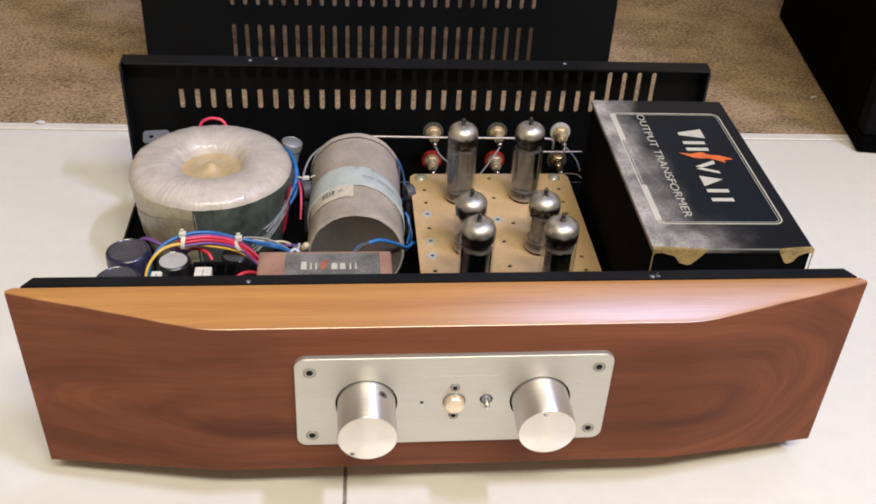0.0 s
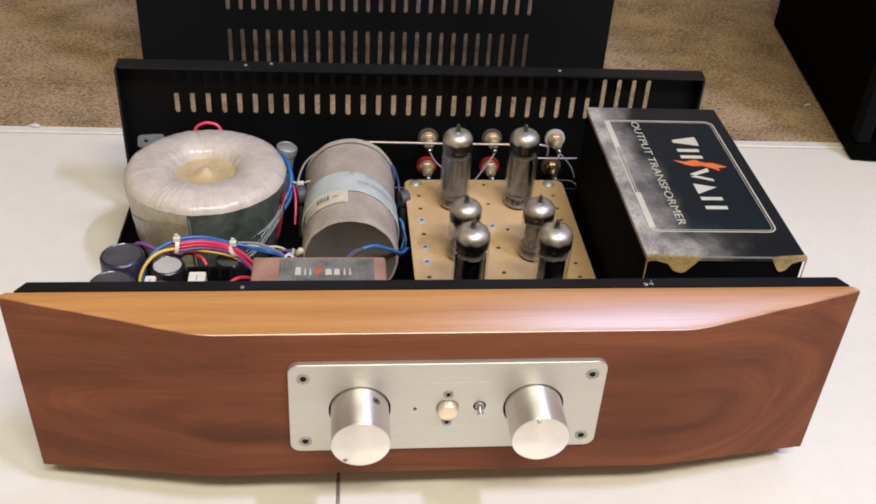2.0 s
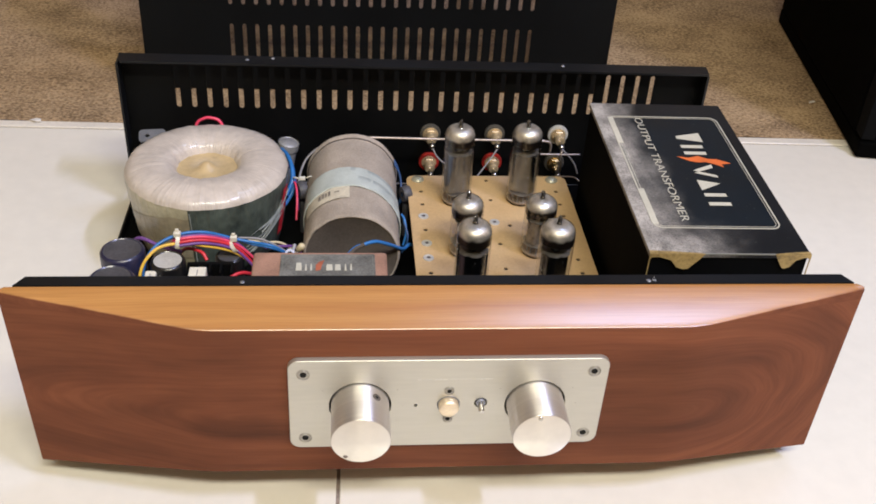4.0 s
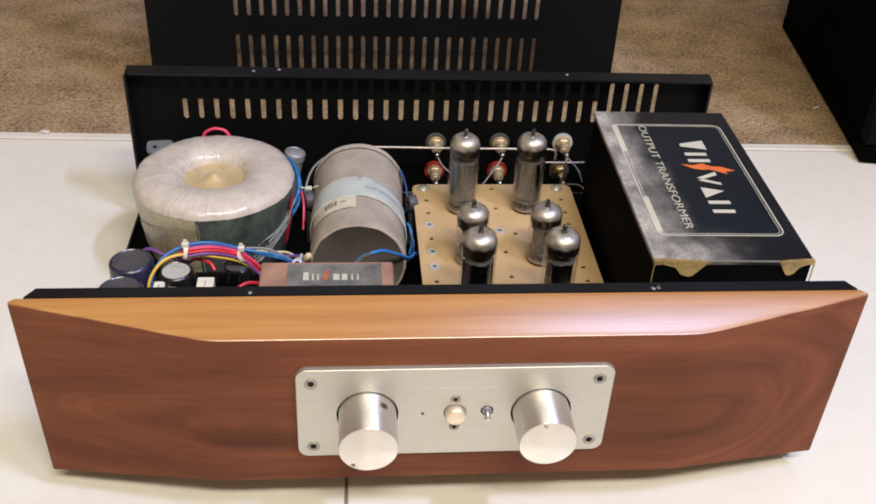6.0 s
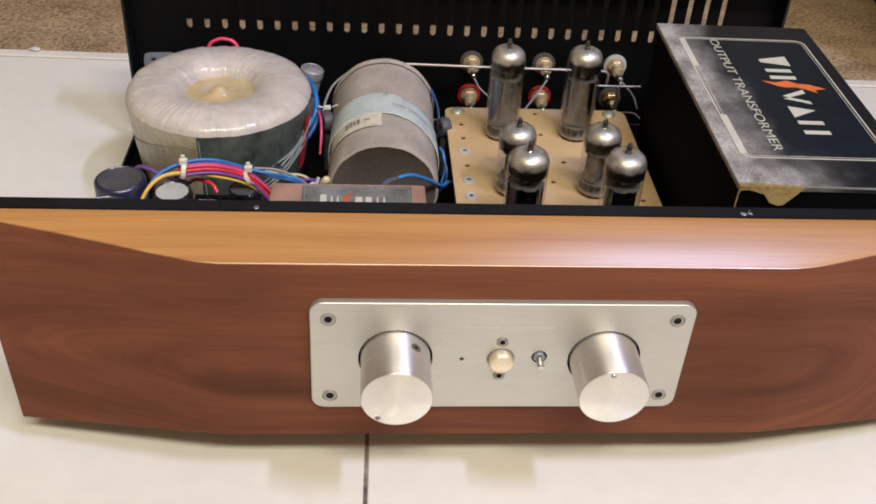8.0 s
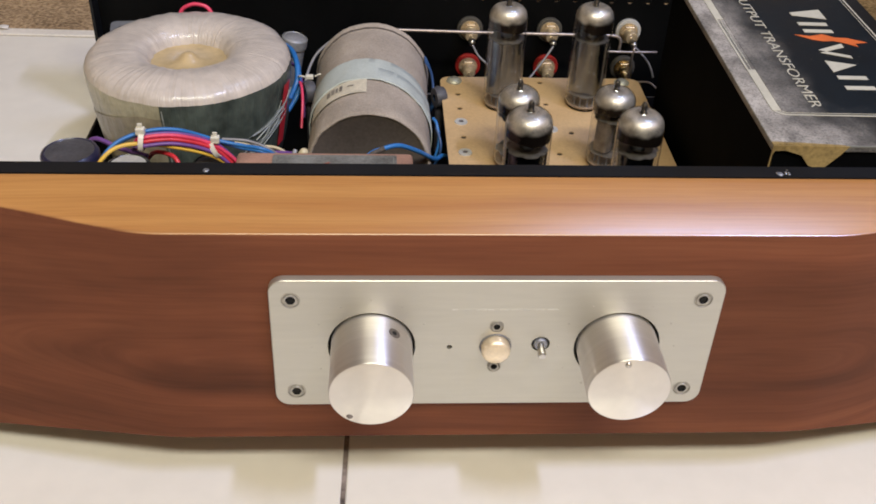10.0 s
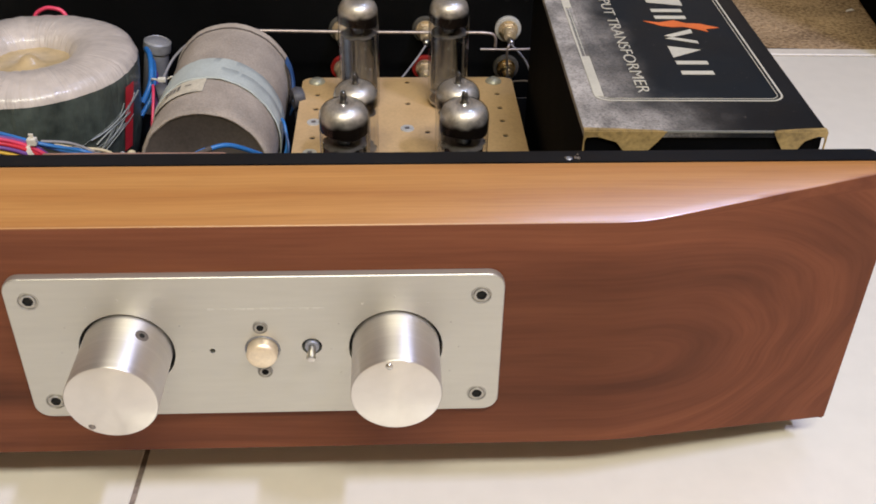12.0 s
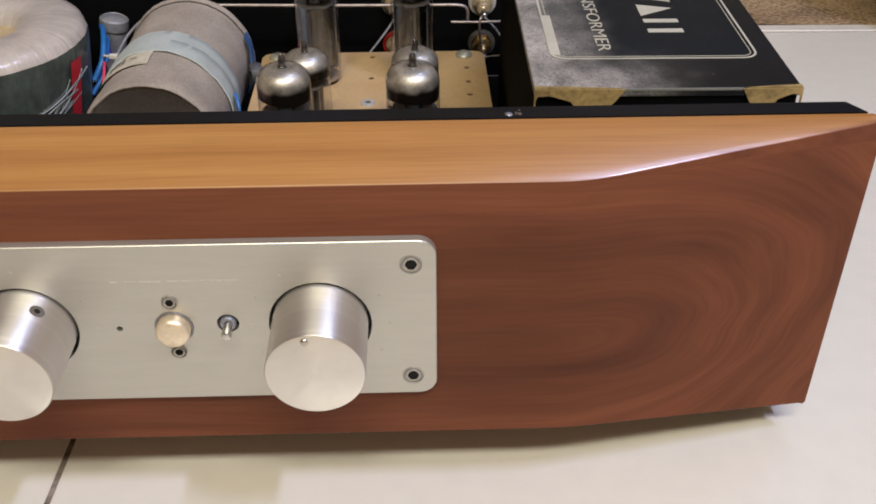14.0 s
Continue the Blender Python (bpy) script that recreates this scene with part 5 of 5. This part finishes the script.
# ---- capacitors and small parts at the front left ----
def capacitor(x, y, z1, r, sleeve, top, label, lip=0.0006):
    t = thing("capacitor", (x, y, 0.0149), label, "capacitor", group="capacitors behind the front")
    z0 = 0.0149
    part("sleeve", lathe([(0, z0), (r - 0.001, z0), (r, z0 + 0.001), (r, z0 + 0.004), (r - 0.0007, z0 + 0.005), (r, z0 + 0.006), (r, z1 - 0.002), (r - 0.0006, z1 - 0.0006), (r - 0.0018, z1), (r - 0.0022, z1 - 0.0004)], 40,
                         Matrix.Translation((x, y, 0))), sleeve, t, smooth=50)
    part("end_cap", lathe([(r - 0.0021, z1 - 0.0004), (r - 0.003, z1 - 0.0006), (0, z1 - 0.0006)], 40, Matrix.Translation((x, y, 0))), top, t, "vented top", smooth=50)
    return t


capacitor(-0.1855, 0.1405, 0.0735, 0.0133, CAPSLEEVE, CAPTOP, "big navy electrolytic capacitor with a dusty dark top")
capacitor(-0.1868, 0.1120, 0.0735, 0.0133, CAPSLEEVE, CAPTOP, "big navy electrolytic capacitor with a dusty dark top")
printed = capacitor(-0.1580, 0.1335, 0.0706, 0.0105, CAPBLACK, CAPWHITE, "black electrolytic capacitor with a bare pale top")

capacitor(-0.1240, 0.1535, 0.0600, 0.0090, CAPBLACK, CAPTOP, "low dark electrolytic capacitor under the wire loom")
for a0, a1, h in ((-112, -84, 0.0655), (-100, -76, 0.0632), (-118, -100, 0.0610)):
    part("sleeve_print", lathe([(0.01062, h), (0.01062, h + 0.0005)], 8, Matrix.Translation((-0.1580, 0.1335, 0)), a0, a1), PRINT, printed, "white printed mark")

pc = thing("power_board", (-0.15, 0.11, 0.0149), "small green power supply board with connectors", "circuit board")
part("board", box(-0.205, -0.110, 0.060, 0.155, 0.0185, 0.0200, 0.0003, 1), FILMDARK, pc)
for sx, sy in ((-0.20, 0.065), (-0.115, 0.065), (-0.20, 0.15), (-0.115, 0.15)):
    part("standoff", lathe(disc_profile(0.0025, 0.0149, 0.0185), 10, Matrix.Translation((sx, sy, 0))), STEEL, pc)
for x0, x1, y0, z1 in ((-0.1445, -0.1345, 0.1185, 0.0690), (-0.1310, -0.1280, 0.110, 0.066), (-0.1700, -0.1635, 0.1160, 0.0680)):
    cn = thing("plug_connector", ((x0 + x1) / 2, y0 + 0.005, 0.02), "small white nylon plug connector on the board", "connector", group="plug connectors")
    part("shell", box(x0, x1, y0, y0 + 0.010, 0.0200, z1, 0.0007), WHITEPLASTIC, cn)
    if x1 - x0 > 0.006:
        part("key_slot", box((x0 + x1) / 2 - 0.0003, (x0 + x1) / 2 + 0.0003, y0 + 0.001, y0 + 0.007, z1 - 0.002, z1 + 0.00005), GREYPLASTIC, cn)

hs = thing("heat_sink", (-0.135, 0.140, 0.02), "small black finned heat sink on the board", "heat sink")
part("base_plate", box(-0.148, -0.120, 0.1405, 0.1430, 0.020, 0.062), BLACKIN, hs)
for k in range(5):
    part("fin", box(-0.148 + 0.0066 * k, -0.1466 + 0.0066 * k, 0.132, 0.1405, 0.020, 0.062), BLACKIN, hs)

# wires of the loom, tied in two places
LOOM = ((W_BLUE, 0.0008, 0.0026, 0.0), (W_PINK, -0.0016, 0.0008, 0.010), (W_RED, -0.0030, -0.0006, 0.012), (W_PURPLE, -0.0004, 0.0012, 0.016), (W_PINK, 0.0004, -0.0010, 0.008),
        (W_BLUE, 0.0026, 0.0012, 0.002), (W_YELLOW, -0.0034, -0.0046, 0.006), (W_PURPLE, -0.0040, -0.0022, 0.012), (W_RED, 0.0016, -0.0024, 0.010))
NAMES = {id(W_BLUE): "blue", id(W_PINK): "pink", id(W_RED): "red", id(W_PURPLE): "purple", id(W_YELLOW): "yellow", id(W_CREAM): "cream"}
loom = thing("wire_loom", (-0.14, 0.145, 0.0149), "arched loom of blue, red, purple and yellow wires", "wires")
for k, (mt, dy, dz, drop) in enumerate(LOOM):
    e = 0.0012 * math.sin(2.3 * k)
    pts = [(-0.1730 + e, 0.126 + dy, 0.045), (-0.1722 + e, 0.130 + dy, 0.0630 + dz), (-0.1655, 0.137 + dy, 0.0742 + dz), (-0.1524, 0.1448 + dy, 0.0778 + dz), (-0.1370, 0.1490 + dy, 0.0768 + dz),
           (-0.1204, 0.1548 + dy, 0.0680 + dz), (-0.1080 + 0.6 * e, 0.157 + dy, 0.0570 + dz - drop * 0.4), (-0.0980, 0.160 + dy, 0.0450 - drop)]
    if k == 6:  # yellow: outermost at the start, underneath past the tie
        pts[:4] = [(-0.1745 + e, 0.125 + dy, 0.045), (-0.1748 + e, 0.131 + dy, 0.0650), (-0.1670 + e, 0.138 + dy, 0.0760), (-0.1545, 0.1450 + dy, 0.0788 + 0.5 * dz)]
    elif k not in (0, 5):  # comes up from behind the bundle
        pts[:3] = [(-0.1610 + e, 0.163, 0.046), (-0.1605 + e, 0.158, 0.0600), (-0.1575, 0.151 + dy, 0.0715)]
    if k in (0, 5):
        pts[-2:] = [(-0.1080, 0.155, 0.0655 + dz), (-0.0970, 0.152, 0.0650 + dz), (-0.0880, 0.160, 0.0560)]
    part("wire", wire(pts, 0.00098, 8, 6), mt, loom, NAMES[id(mt)] + " insulated wire", smooth=60)
for x, y, z, lean in ((-0.1526, 0.1450, 0.0768, 8), (-0.1205, 0.1545, 0.0672, -28)):
    tie = thing("cable_tie", (x, y, z), "white nylon cable tie round the wire loom", "cable tie", group="ties on the loom")
    part("band", lathe([(0.0050, -0.0012), (0.0054, -0.0012), (0.0054, 0.0012), (0.0050, 0.0012)], 24,
                       Matrix.Translation((x, y, z)) @ Matrix.Rotation(radians(lean), 4, "Y") @ Matrix.Rotation(radians(90), 4, "Y")), WHITEPLASTIC, tie, smooth=40)
    part("head", box(x - 0.0021, x + 0.0021, y - 0.0030, y + 0.0004, z + 0.0036, z + 0.0070, 0.0006), WHITEPLASTIC, tie)
    part("cut_tail", box(x - 0.0011, x + 0.0011, y - 0.0016, y - 0.0008, z + 0.0066, z + 0.0092, 0.0002, 1), WHITEPLASTIC, tie)


def lone_wire(colour, mt, pts, r, beside):
    solo("wire", wire(pts, r), mt, colour + " insulated wire " + beside, "wire", loc=pts[0], smooth=60)


lone_wire("red", W_RED, [(-0.139, 0.118, 0.050), (-0.128, 0.126, 0.056), (-0.116, 0.134, 0.060), (-0.104, 0.142, 0.052)], 0.0011, "behind the chassis front")
lone_wire("red", W_RED, [(-0.137, 0.114, 0.048), (-0.126, 0.120, 0.053), (-0.114, 0.128, 0.056), (-0.103, 0.138, 0.048)], 0.0011, "behind the chassis front")
lone_wire("red", W_PINK, [(-0.134, 0.112, 0.046), (-0.124, 0.114, 0.051), (-0.112, 0.120, 0.053), (-0.104, 0.130, 0.044)], 0.0011, "behind the chassis front")
lone_wire("dark blue", W_BLUE, [(-0.128, 0.108, 0.044), (-0.118, 0.110, 0.050), (-0.108, 0.114, 0.049), (-0.104, 0.120, 0.040)], 0.0011, "behind the chassis front")
lone_wire("dark red", W_RED, [(-0.160, 0.162, 0.050), (-0.150, 0.152, 0.0655), (-0.140, 0.146, 0.0675), (-0.136, 0.142, 0.064)], 0.0011, "under the wire loom")
lone_wire("purple", W_PURPLE, [(-0.192, 0.162, 0.050), (-0.180, 0.158, 0.0690), (-0.166, 0.152, 0.0680), (-0.152, 0.148, 0.066)], 0.0012, "beside the capacitors")

# red-brown block with a worn plate
blk = thing("potted_block", (-0.066, 0.095, 0.0149), "dusty red-brown potted block with a worn metal plate", "block")
BLKZ = 0.0838
bm = box(-0.1058, -0.0275, 0.0660, 0.1232, 0.0149, BLKZ, 0.0024, 3)
for v in bm.verts:
    v.co += Vector((noise.noise(v.co * 60), noise.noise(v.co * 60 + Vector((5, 0, 0))), 0)) * 0.0005
part("body", bm, BLOCK, blk, smooth=40)
part("plate", sheet(rounded(-0.0895, -0.0345, 0.0740, 0.1196, 0.0008, 2), [], 0.0010, Matrix.Translation((0, 0, BLKZ - 0.0004))), BLOCKPLATE, blk, "worn grey nameplate")
for inset in (0.0012,):
    part("plate_line", sheet(rounded(-0.0895 + inset, -0.0345 - inset, 0.0740 + inset, 0.1196 - inset, 0.0005, 2), [rounded(-0.0895 + inset + 0.0004, -0.0345 - inset - 0.0004, 0.0744 + inset, 0.1192 - inset, 0.0004, 2)], 0.0001, Matrix.Translation((0, 0, BLKZ + 0.00062))), FAINTPRINT, blk)
up = Matrix.Translation((0, 0, BLKZ + 0.0006))
for x0, x1, hgt in ((-0.0805, -0.0770, 0.0075), (-0.0752, -0.0740, 0.0062), (-0.0722, -0.0710, 0.0062), (-0.0630, -0.0592, 0.0058), (-0.0580, -0.0545, 0.0058), (-0.0524, -0.0512, 0.0062), (-0.0492, -0.0480, 0.0062)):
    part("brand_shape", prism([(x0, 0.1035), (x1, 0.1035), (x1 - 0.0003, 0.1035 + hgt), (x0 + 0.0003, 0.1035 + hgt)], 0.0002, up), PRINT, blk, "plain printed mark")
part("brand_flame", prism([(-0.0690, 0.1030), (-0.0662, 0.1040), (-0.0655, 0.1085), (-0.0640, 0.1135), (-0.0668, 0.1120), (-0.0690, 0.1090)], 0.0002, up), FLAMEDULL, blk)

# blue wires round the can
def by_can(angle, y, r=0.0352):
    """A place beside the can: degrees above its axis, and along it."""
    return (-0.0458 + r * math.cos(radians(angle)), y, 0.0467 + r * math.sin(radians(angle)))


lone_wire("blue", W_BLUE, [(-0.056, 0.138, 0.060), (-0.0475, 0.1475, 0.0675), (-0.0400, 0.1515, 0.0692), (-0.0321, 0.1557, 0.0684), (-0.0220, 0.1630, 0.0605), (-0.0140, 0.1740, 0.0500), (-0.0091, 0.1860, 0.0448), (-0.006, 0.192, 0.040)], 0.0012, "in front of the dusty can")
lone_wire("brown", CANEND, [(-0.0490, 0.1458, 0.0662), (-0.0450, 0.1488, 0.0682), (-0.0400, 0.1515, 0.0692)], 0.00145, "sleeve on the blue wire")
for k in range(3):
    lone_wire("dark blue", W_NAVY, [by_can(26, 0.2700 - 0.003 * k, 0.0335), by_can(18, 0.2650 - 0.004 * k, 0.0344 + 0.0004 * k), by_can(8, 0.2570 - 0.004 * k, 0.0348), by_can(-4, 0.2490 - 0.003 * k, 0.0345), by_can(-14, 0.2450, 0.0335)], 0.0007, "along the dusty can")
lone_wire("blue", W_BLUE, [by_can(16, 0.2060, 0.0338), by_can(14, 0.2010, 0.0352), by_can(2, 0.1960, 0.0354), by_can(-12, 0.1930, 0.0342)], 0.0008, "along the dusty can")
lone_wire("dark blue", W_NAVY, [by_can(12, 0.2000, 0.0346), by_can(2, 0.1940, 0.0362), by_can(-8, 0.1905, 0.0358), by_can(-18, 0.1890, 0.0340)], 0.0007, "along the dusty can")
lone_wire("blue", W_BLUE, [(-0.098, 0.2905, 0.058), (-0.0930, 0.276, 0.0610), (-0.0895, 0.262, 0.0600), (-0.0890, 0.252, 0.0540), (-0.093, 0.246, 0.046)], 0.0016, "behind the toroidal transformer")
lone_wire("blue", W_BLUE, [(-0.096, 0.287, 0.054), (-0.0905, 0.272, 0.0575), (-0.0880, 0.258, 0.0540), (-0.0890, 0.248, 0.0470), (-0.094, 0.242, 0.040)], 0.0013, "behind the toroidal transformer")
lone_wire("dark blue", W_PURPLE, [(-0.095, 0.285, 0.049), (-0.0895, 0.270, 0.0520), (-0.0860, 0.252, 0.0480), (-0.0850, 0.238, 0.0380)], 0.0011, "behind the toroidal transformer")
lone_wire("red", W_PINK, [(-0.089, 0.256, 0.052), (-0.0862, 0.246, 0.0545), (-0.0850, 0.236, 0.0500), (-0.0855, 0.226, 0.038)], 0.0008, "between transformer and can")
lone_wire("grey", W_GREY, [(-0.0850, 0.252, 0.050), (-0.0830, 0.266, 0.0545), (-0.0790, 0.274, 0.0600), (-0.0720, 0.2770, 0.0660), (-0.066, 0.278, 0.0690)], 0.0008, "joining transformer and can")
lone_wire("cream", W_CREAM, [(-0.112, 0.156, 0.069), (-0.102, 0.160, 0.065), (-0.092, 0.166, 0.060), (-0.082, 0.168, 0.050)], 0.0008, "behind the red-brown block")
lone_wire("grey", W_GREY, [(-0.1180, 0.157, 0.0705), (-0.106, 0.158, 0.0690), (-0.0960, 0.156, 0.0660), (-0.0870, 0.160, 0.0560)], 0.0007, "behind the red-brown block")
lone_wire("purple", W_PURPLE, [(-0.102, 0.158, 0.062), (-0.092, 0.164, 0.059), (-0.084, 0.170, 0.054), (-0.079, 0.174, 0.044)], 0.0010, "behind the red-brown block")
jn = thing("wire_joint", (-0.086, 0.160, 0.05), "cream crimped wire joint beside the can", "connector")
part("sleeve", lathe([(0, 0), (0.0018, 0), (0.0022, 0.001), (0.0022, 0.005), (0.0016, 0.0062), (0, 0.0066)], 16, pose(-0.0815, 0.163, 0.0570, 20, 30, 0)), W_CREAM, jn, smooth=50)
part("eyelet_and_hole_shade", lathe([(0.0018, -0.0006), (0.0034, -0.0006), (0.0034, 0.0006), (0.0018, 0.0006)], 20, pose(-0.0865, 0.156, 0.0585, 40, 10, 20)), GREYPALE, jn, smooth=40)
part("crimp", lathe([(0, 0), (0.0012, 0), (0.0012, 0.005), (0, 0.005)], 12, pose(-0.0850, 0.159, 0.0585, -60, 30, 0)), GREYPALE, jn, smooth=40)
tie = thing("cable_tie", (-0.081, 0.250, 0.058), "white nylon cable tie between transformer and can", "cable tie", group="ties on the loom")
part("head", box(-0.0838, -0.0794, 0.2476, 0.2504, 0.0570, 0.0592, 0.0005), WHITEPLASTIC, tie)
part("band", wire([(-0.0840, 0.249, 0.0580), (-0.0872, 0.251, 0.0575), (-0.0885, 0.256, 0.054)], 0.0006), WHITEPLASTIC, tie, smooth=60)
part("cut_tail", wire([(-0.0785, 0.249, 0.0585), (-0.0760, 0.2485, 0.0600), (-0.0745, 0.2482, 0.0598)], 0.0005), WHITEPLASTIC, tie, smooth=60)

# fuse holder behind the transformer
FH = pose(-0.1048, 0.2995, -0.001, 0, 11, 0)
fh = thing("fuse_holder", (-0.092, 0.298, 0.0149), "grey cylindrical fuse holder with a pale rim", "fuse holder")
part("barrel", lathe([(0, 0.0149), (0.0070, 0.0149), (0.0070, 0.0560), (0, 0.0560)], 32, FH), GREYPLASTIC, fh, smooth=40)
part("rim", lathe([(0.0060, 0.0555), (0.0078, 0.0555), (0.0080, 0.0570), (0.0078, 0.0610), (0.0066, 0.0618), (0.0060, 0.0612)], 32, FH), GREYPALE, fh, "pale rim", smooth=40)
part("cap", lathe([(0, 0.0625), (0.0050, 0.0622), (0.0064, 0.0612)], 32, FH), GREYPLASTIC, fh, smooth=60)
for gx, gy, big in ((-0.0082, 0.2420, 1.0), (-0.0818, 0.2460, 1.1)):
    gr = thing("grommet", (gx, gy, 0.0149), "dark grey round grommet beside the can", "grommet", group="grommets beside the can")
    part("ring", lathe([(0.002, -0.003), (0.0055 * big, -0.003), (0.0065 * big, 0), (0.0055 * big, 0.003), (0.002, 0.003)], 24, pose(gx, gy, 0.0500, 0, 90, 20)), CAPTOP, gr, smooth=60)
    part("stem", lathe(disc_profile(0.0022, -0.034, 0.0), 10, pose(gx, gy, 0.0489)), CAPTOP, gr, smooth=40)


# ---- phono sockets on the rear panel ----
def phono(x, z, ring, tip, label):
    t = thing("phono_socket", (x, 0.3126, z), label, "socket", group="phono sockets on the rear panel")
    m = along_y(x, 0.3126, z)
    part("insulator", lathe([(0.0034, 0.0), (0.0078, 0.0), (0.0080, 0.0008), (0.0078, 0.0022), (0.0070, 0.0026), (0.0034, 0.0026)], 36, m), ring, t, smooth=40)
    part("washer", lathe([(0.0030, 0.0026), (0.0058, 0.0026), (0.0059, 0.0030), (0.0057, 0.0034), (0.0030, 0.0034)], 32, m), tip, t, "flat solder washer", smooth=40)
    part("nut", lathe([(0.0030, 0.0034), (0.0050, 0.0034), (0.0052, 0.0038), (0.0052, 0.0058), (0.0048, 0.0062), (0.0030, 0.0062)], 6, m), tip, t, "hexagonal nut")
    part("barrel", lathe([(0, 0.0034), (0.0040, 0.0034), (0.0040, 0.0088), (0.0037, 0.0090), (0.0040, 0.0093), (0.0040, 0.0120), (0.0034, 0.0128), (0.0015, 0.0128), (0, 0.0122)], 24, m), tip, t, smooth=40)
    part("solder_pin", lathe([(0, 0.0120), (0.0012, 0.0120), (0.0012, 0.0160), (0.0022, 0.0172), (0.0020, 0.0200), (0.0010, 0.0212), (0, 0.0214)], 12, along_y(x, 0.3126, z - 0.0010)), STEEL, t, "tinned pin with a blob of solder", smooth=60)


for x, top_m, low_m, a, b in ((0.0138, DULLRING, REDPLASTIC, "black and pale brass", "red and brass"), (0.0634, DULLRING, REDPLASTIC, "black and pale brass", "red and brass"),
                              (0.1130, CAPWHITE, DULLRING, "white and brass", "dull brass")):
    phono(x, 0.0613, top_m, NUT, a + " phono socket with a soldered pin")
    phono(x, 0.0365, low_m, NUT if x < 0.1 else BRASS, b + " phono socket with a soldered pin")
solo("bus_wire", wire([(-0.054, 0.286, 0.0712), (-0.02, 0.2876, 0.0700), (0.03, 0.2880, 0.0690), (0.08, 0.2884, 0.0684), (0.098, 0.2886, 0.0680), (0.1030, 0.289, 0.0655), (0.1036, 0.290, 0.058)], 0.0009), W_TIN,
     "stiff tinned bus wire joining the phono sockets", "wire", loc=(0.02, 0.2855, 0.07), smooth=60)
solo("bus_wire", wire([(0.094, 0.279, 0.0622), (0.108, 0.2795, 0.0618), (0.124, 0.2795, 0.0620)], 0.0007), W_TIN, "short tinned wire at the last phono sockets", "wire", loc=(0.108, 0.2795, 0.062), smooth=60)
solo("bus_wire", wire([(0.1115, 0.288, 0.0600), (0.1105, 0.281, 0.0640), (0.1095, 0.280, 0.0590), (0.1115, 0.288, 0.0400)], 0.0007), W_TIN, "short tinned wire at the last phono sockets", "wire", loc=(0.11, 0.284, 0.06), smooth=60)
lone_wire("grey", W_GREY, [(0.0140, 0.2900, 0.0600), (0.0180, 0.2870, 0.0540), (0.0270, 0.2830, 0.0470), (0.036, 0.279, 0.036)], 0.0006, "from a phono socket")
lone_wire("grey", W_GREY, [(0.0630, 0.2900, 0.0600), (0.0580, 0.2860, 0.0540), (0.0480, 0.2780, 0.0440), (0.038, 0.272, 0.034)], 0.0006, "from a phono socket")
lone_wire("grey", W_GREY, [(0.1128, 0.2900, 0.0605), (0.1180, 0.2850, 0.0565), (0.1215, 0.2810, 0.0525), (0.124, 0.278, 0.046)], 0.0006, "from a phono socket")
lone_wire("pale", W_TIN, [(0.1128, 0.2890, 0.0370), (0.1180, 0.2840, 0.0400), (0.1230, 0.2800, 0.0415), (0.1265, 0.276, 0.0400)], 0.0005, "from a phono socket")
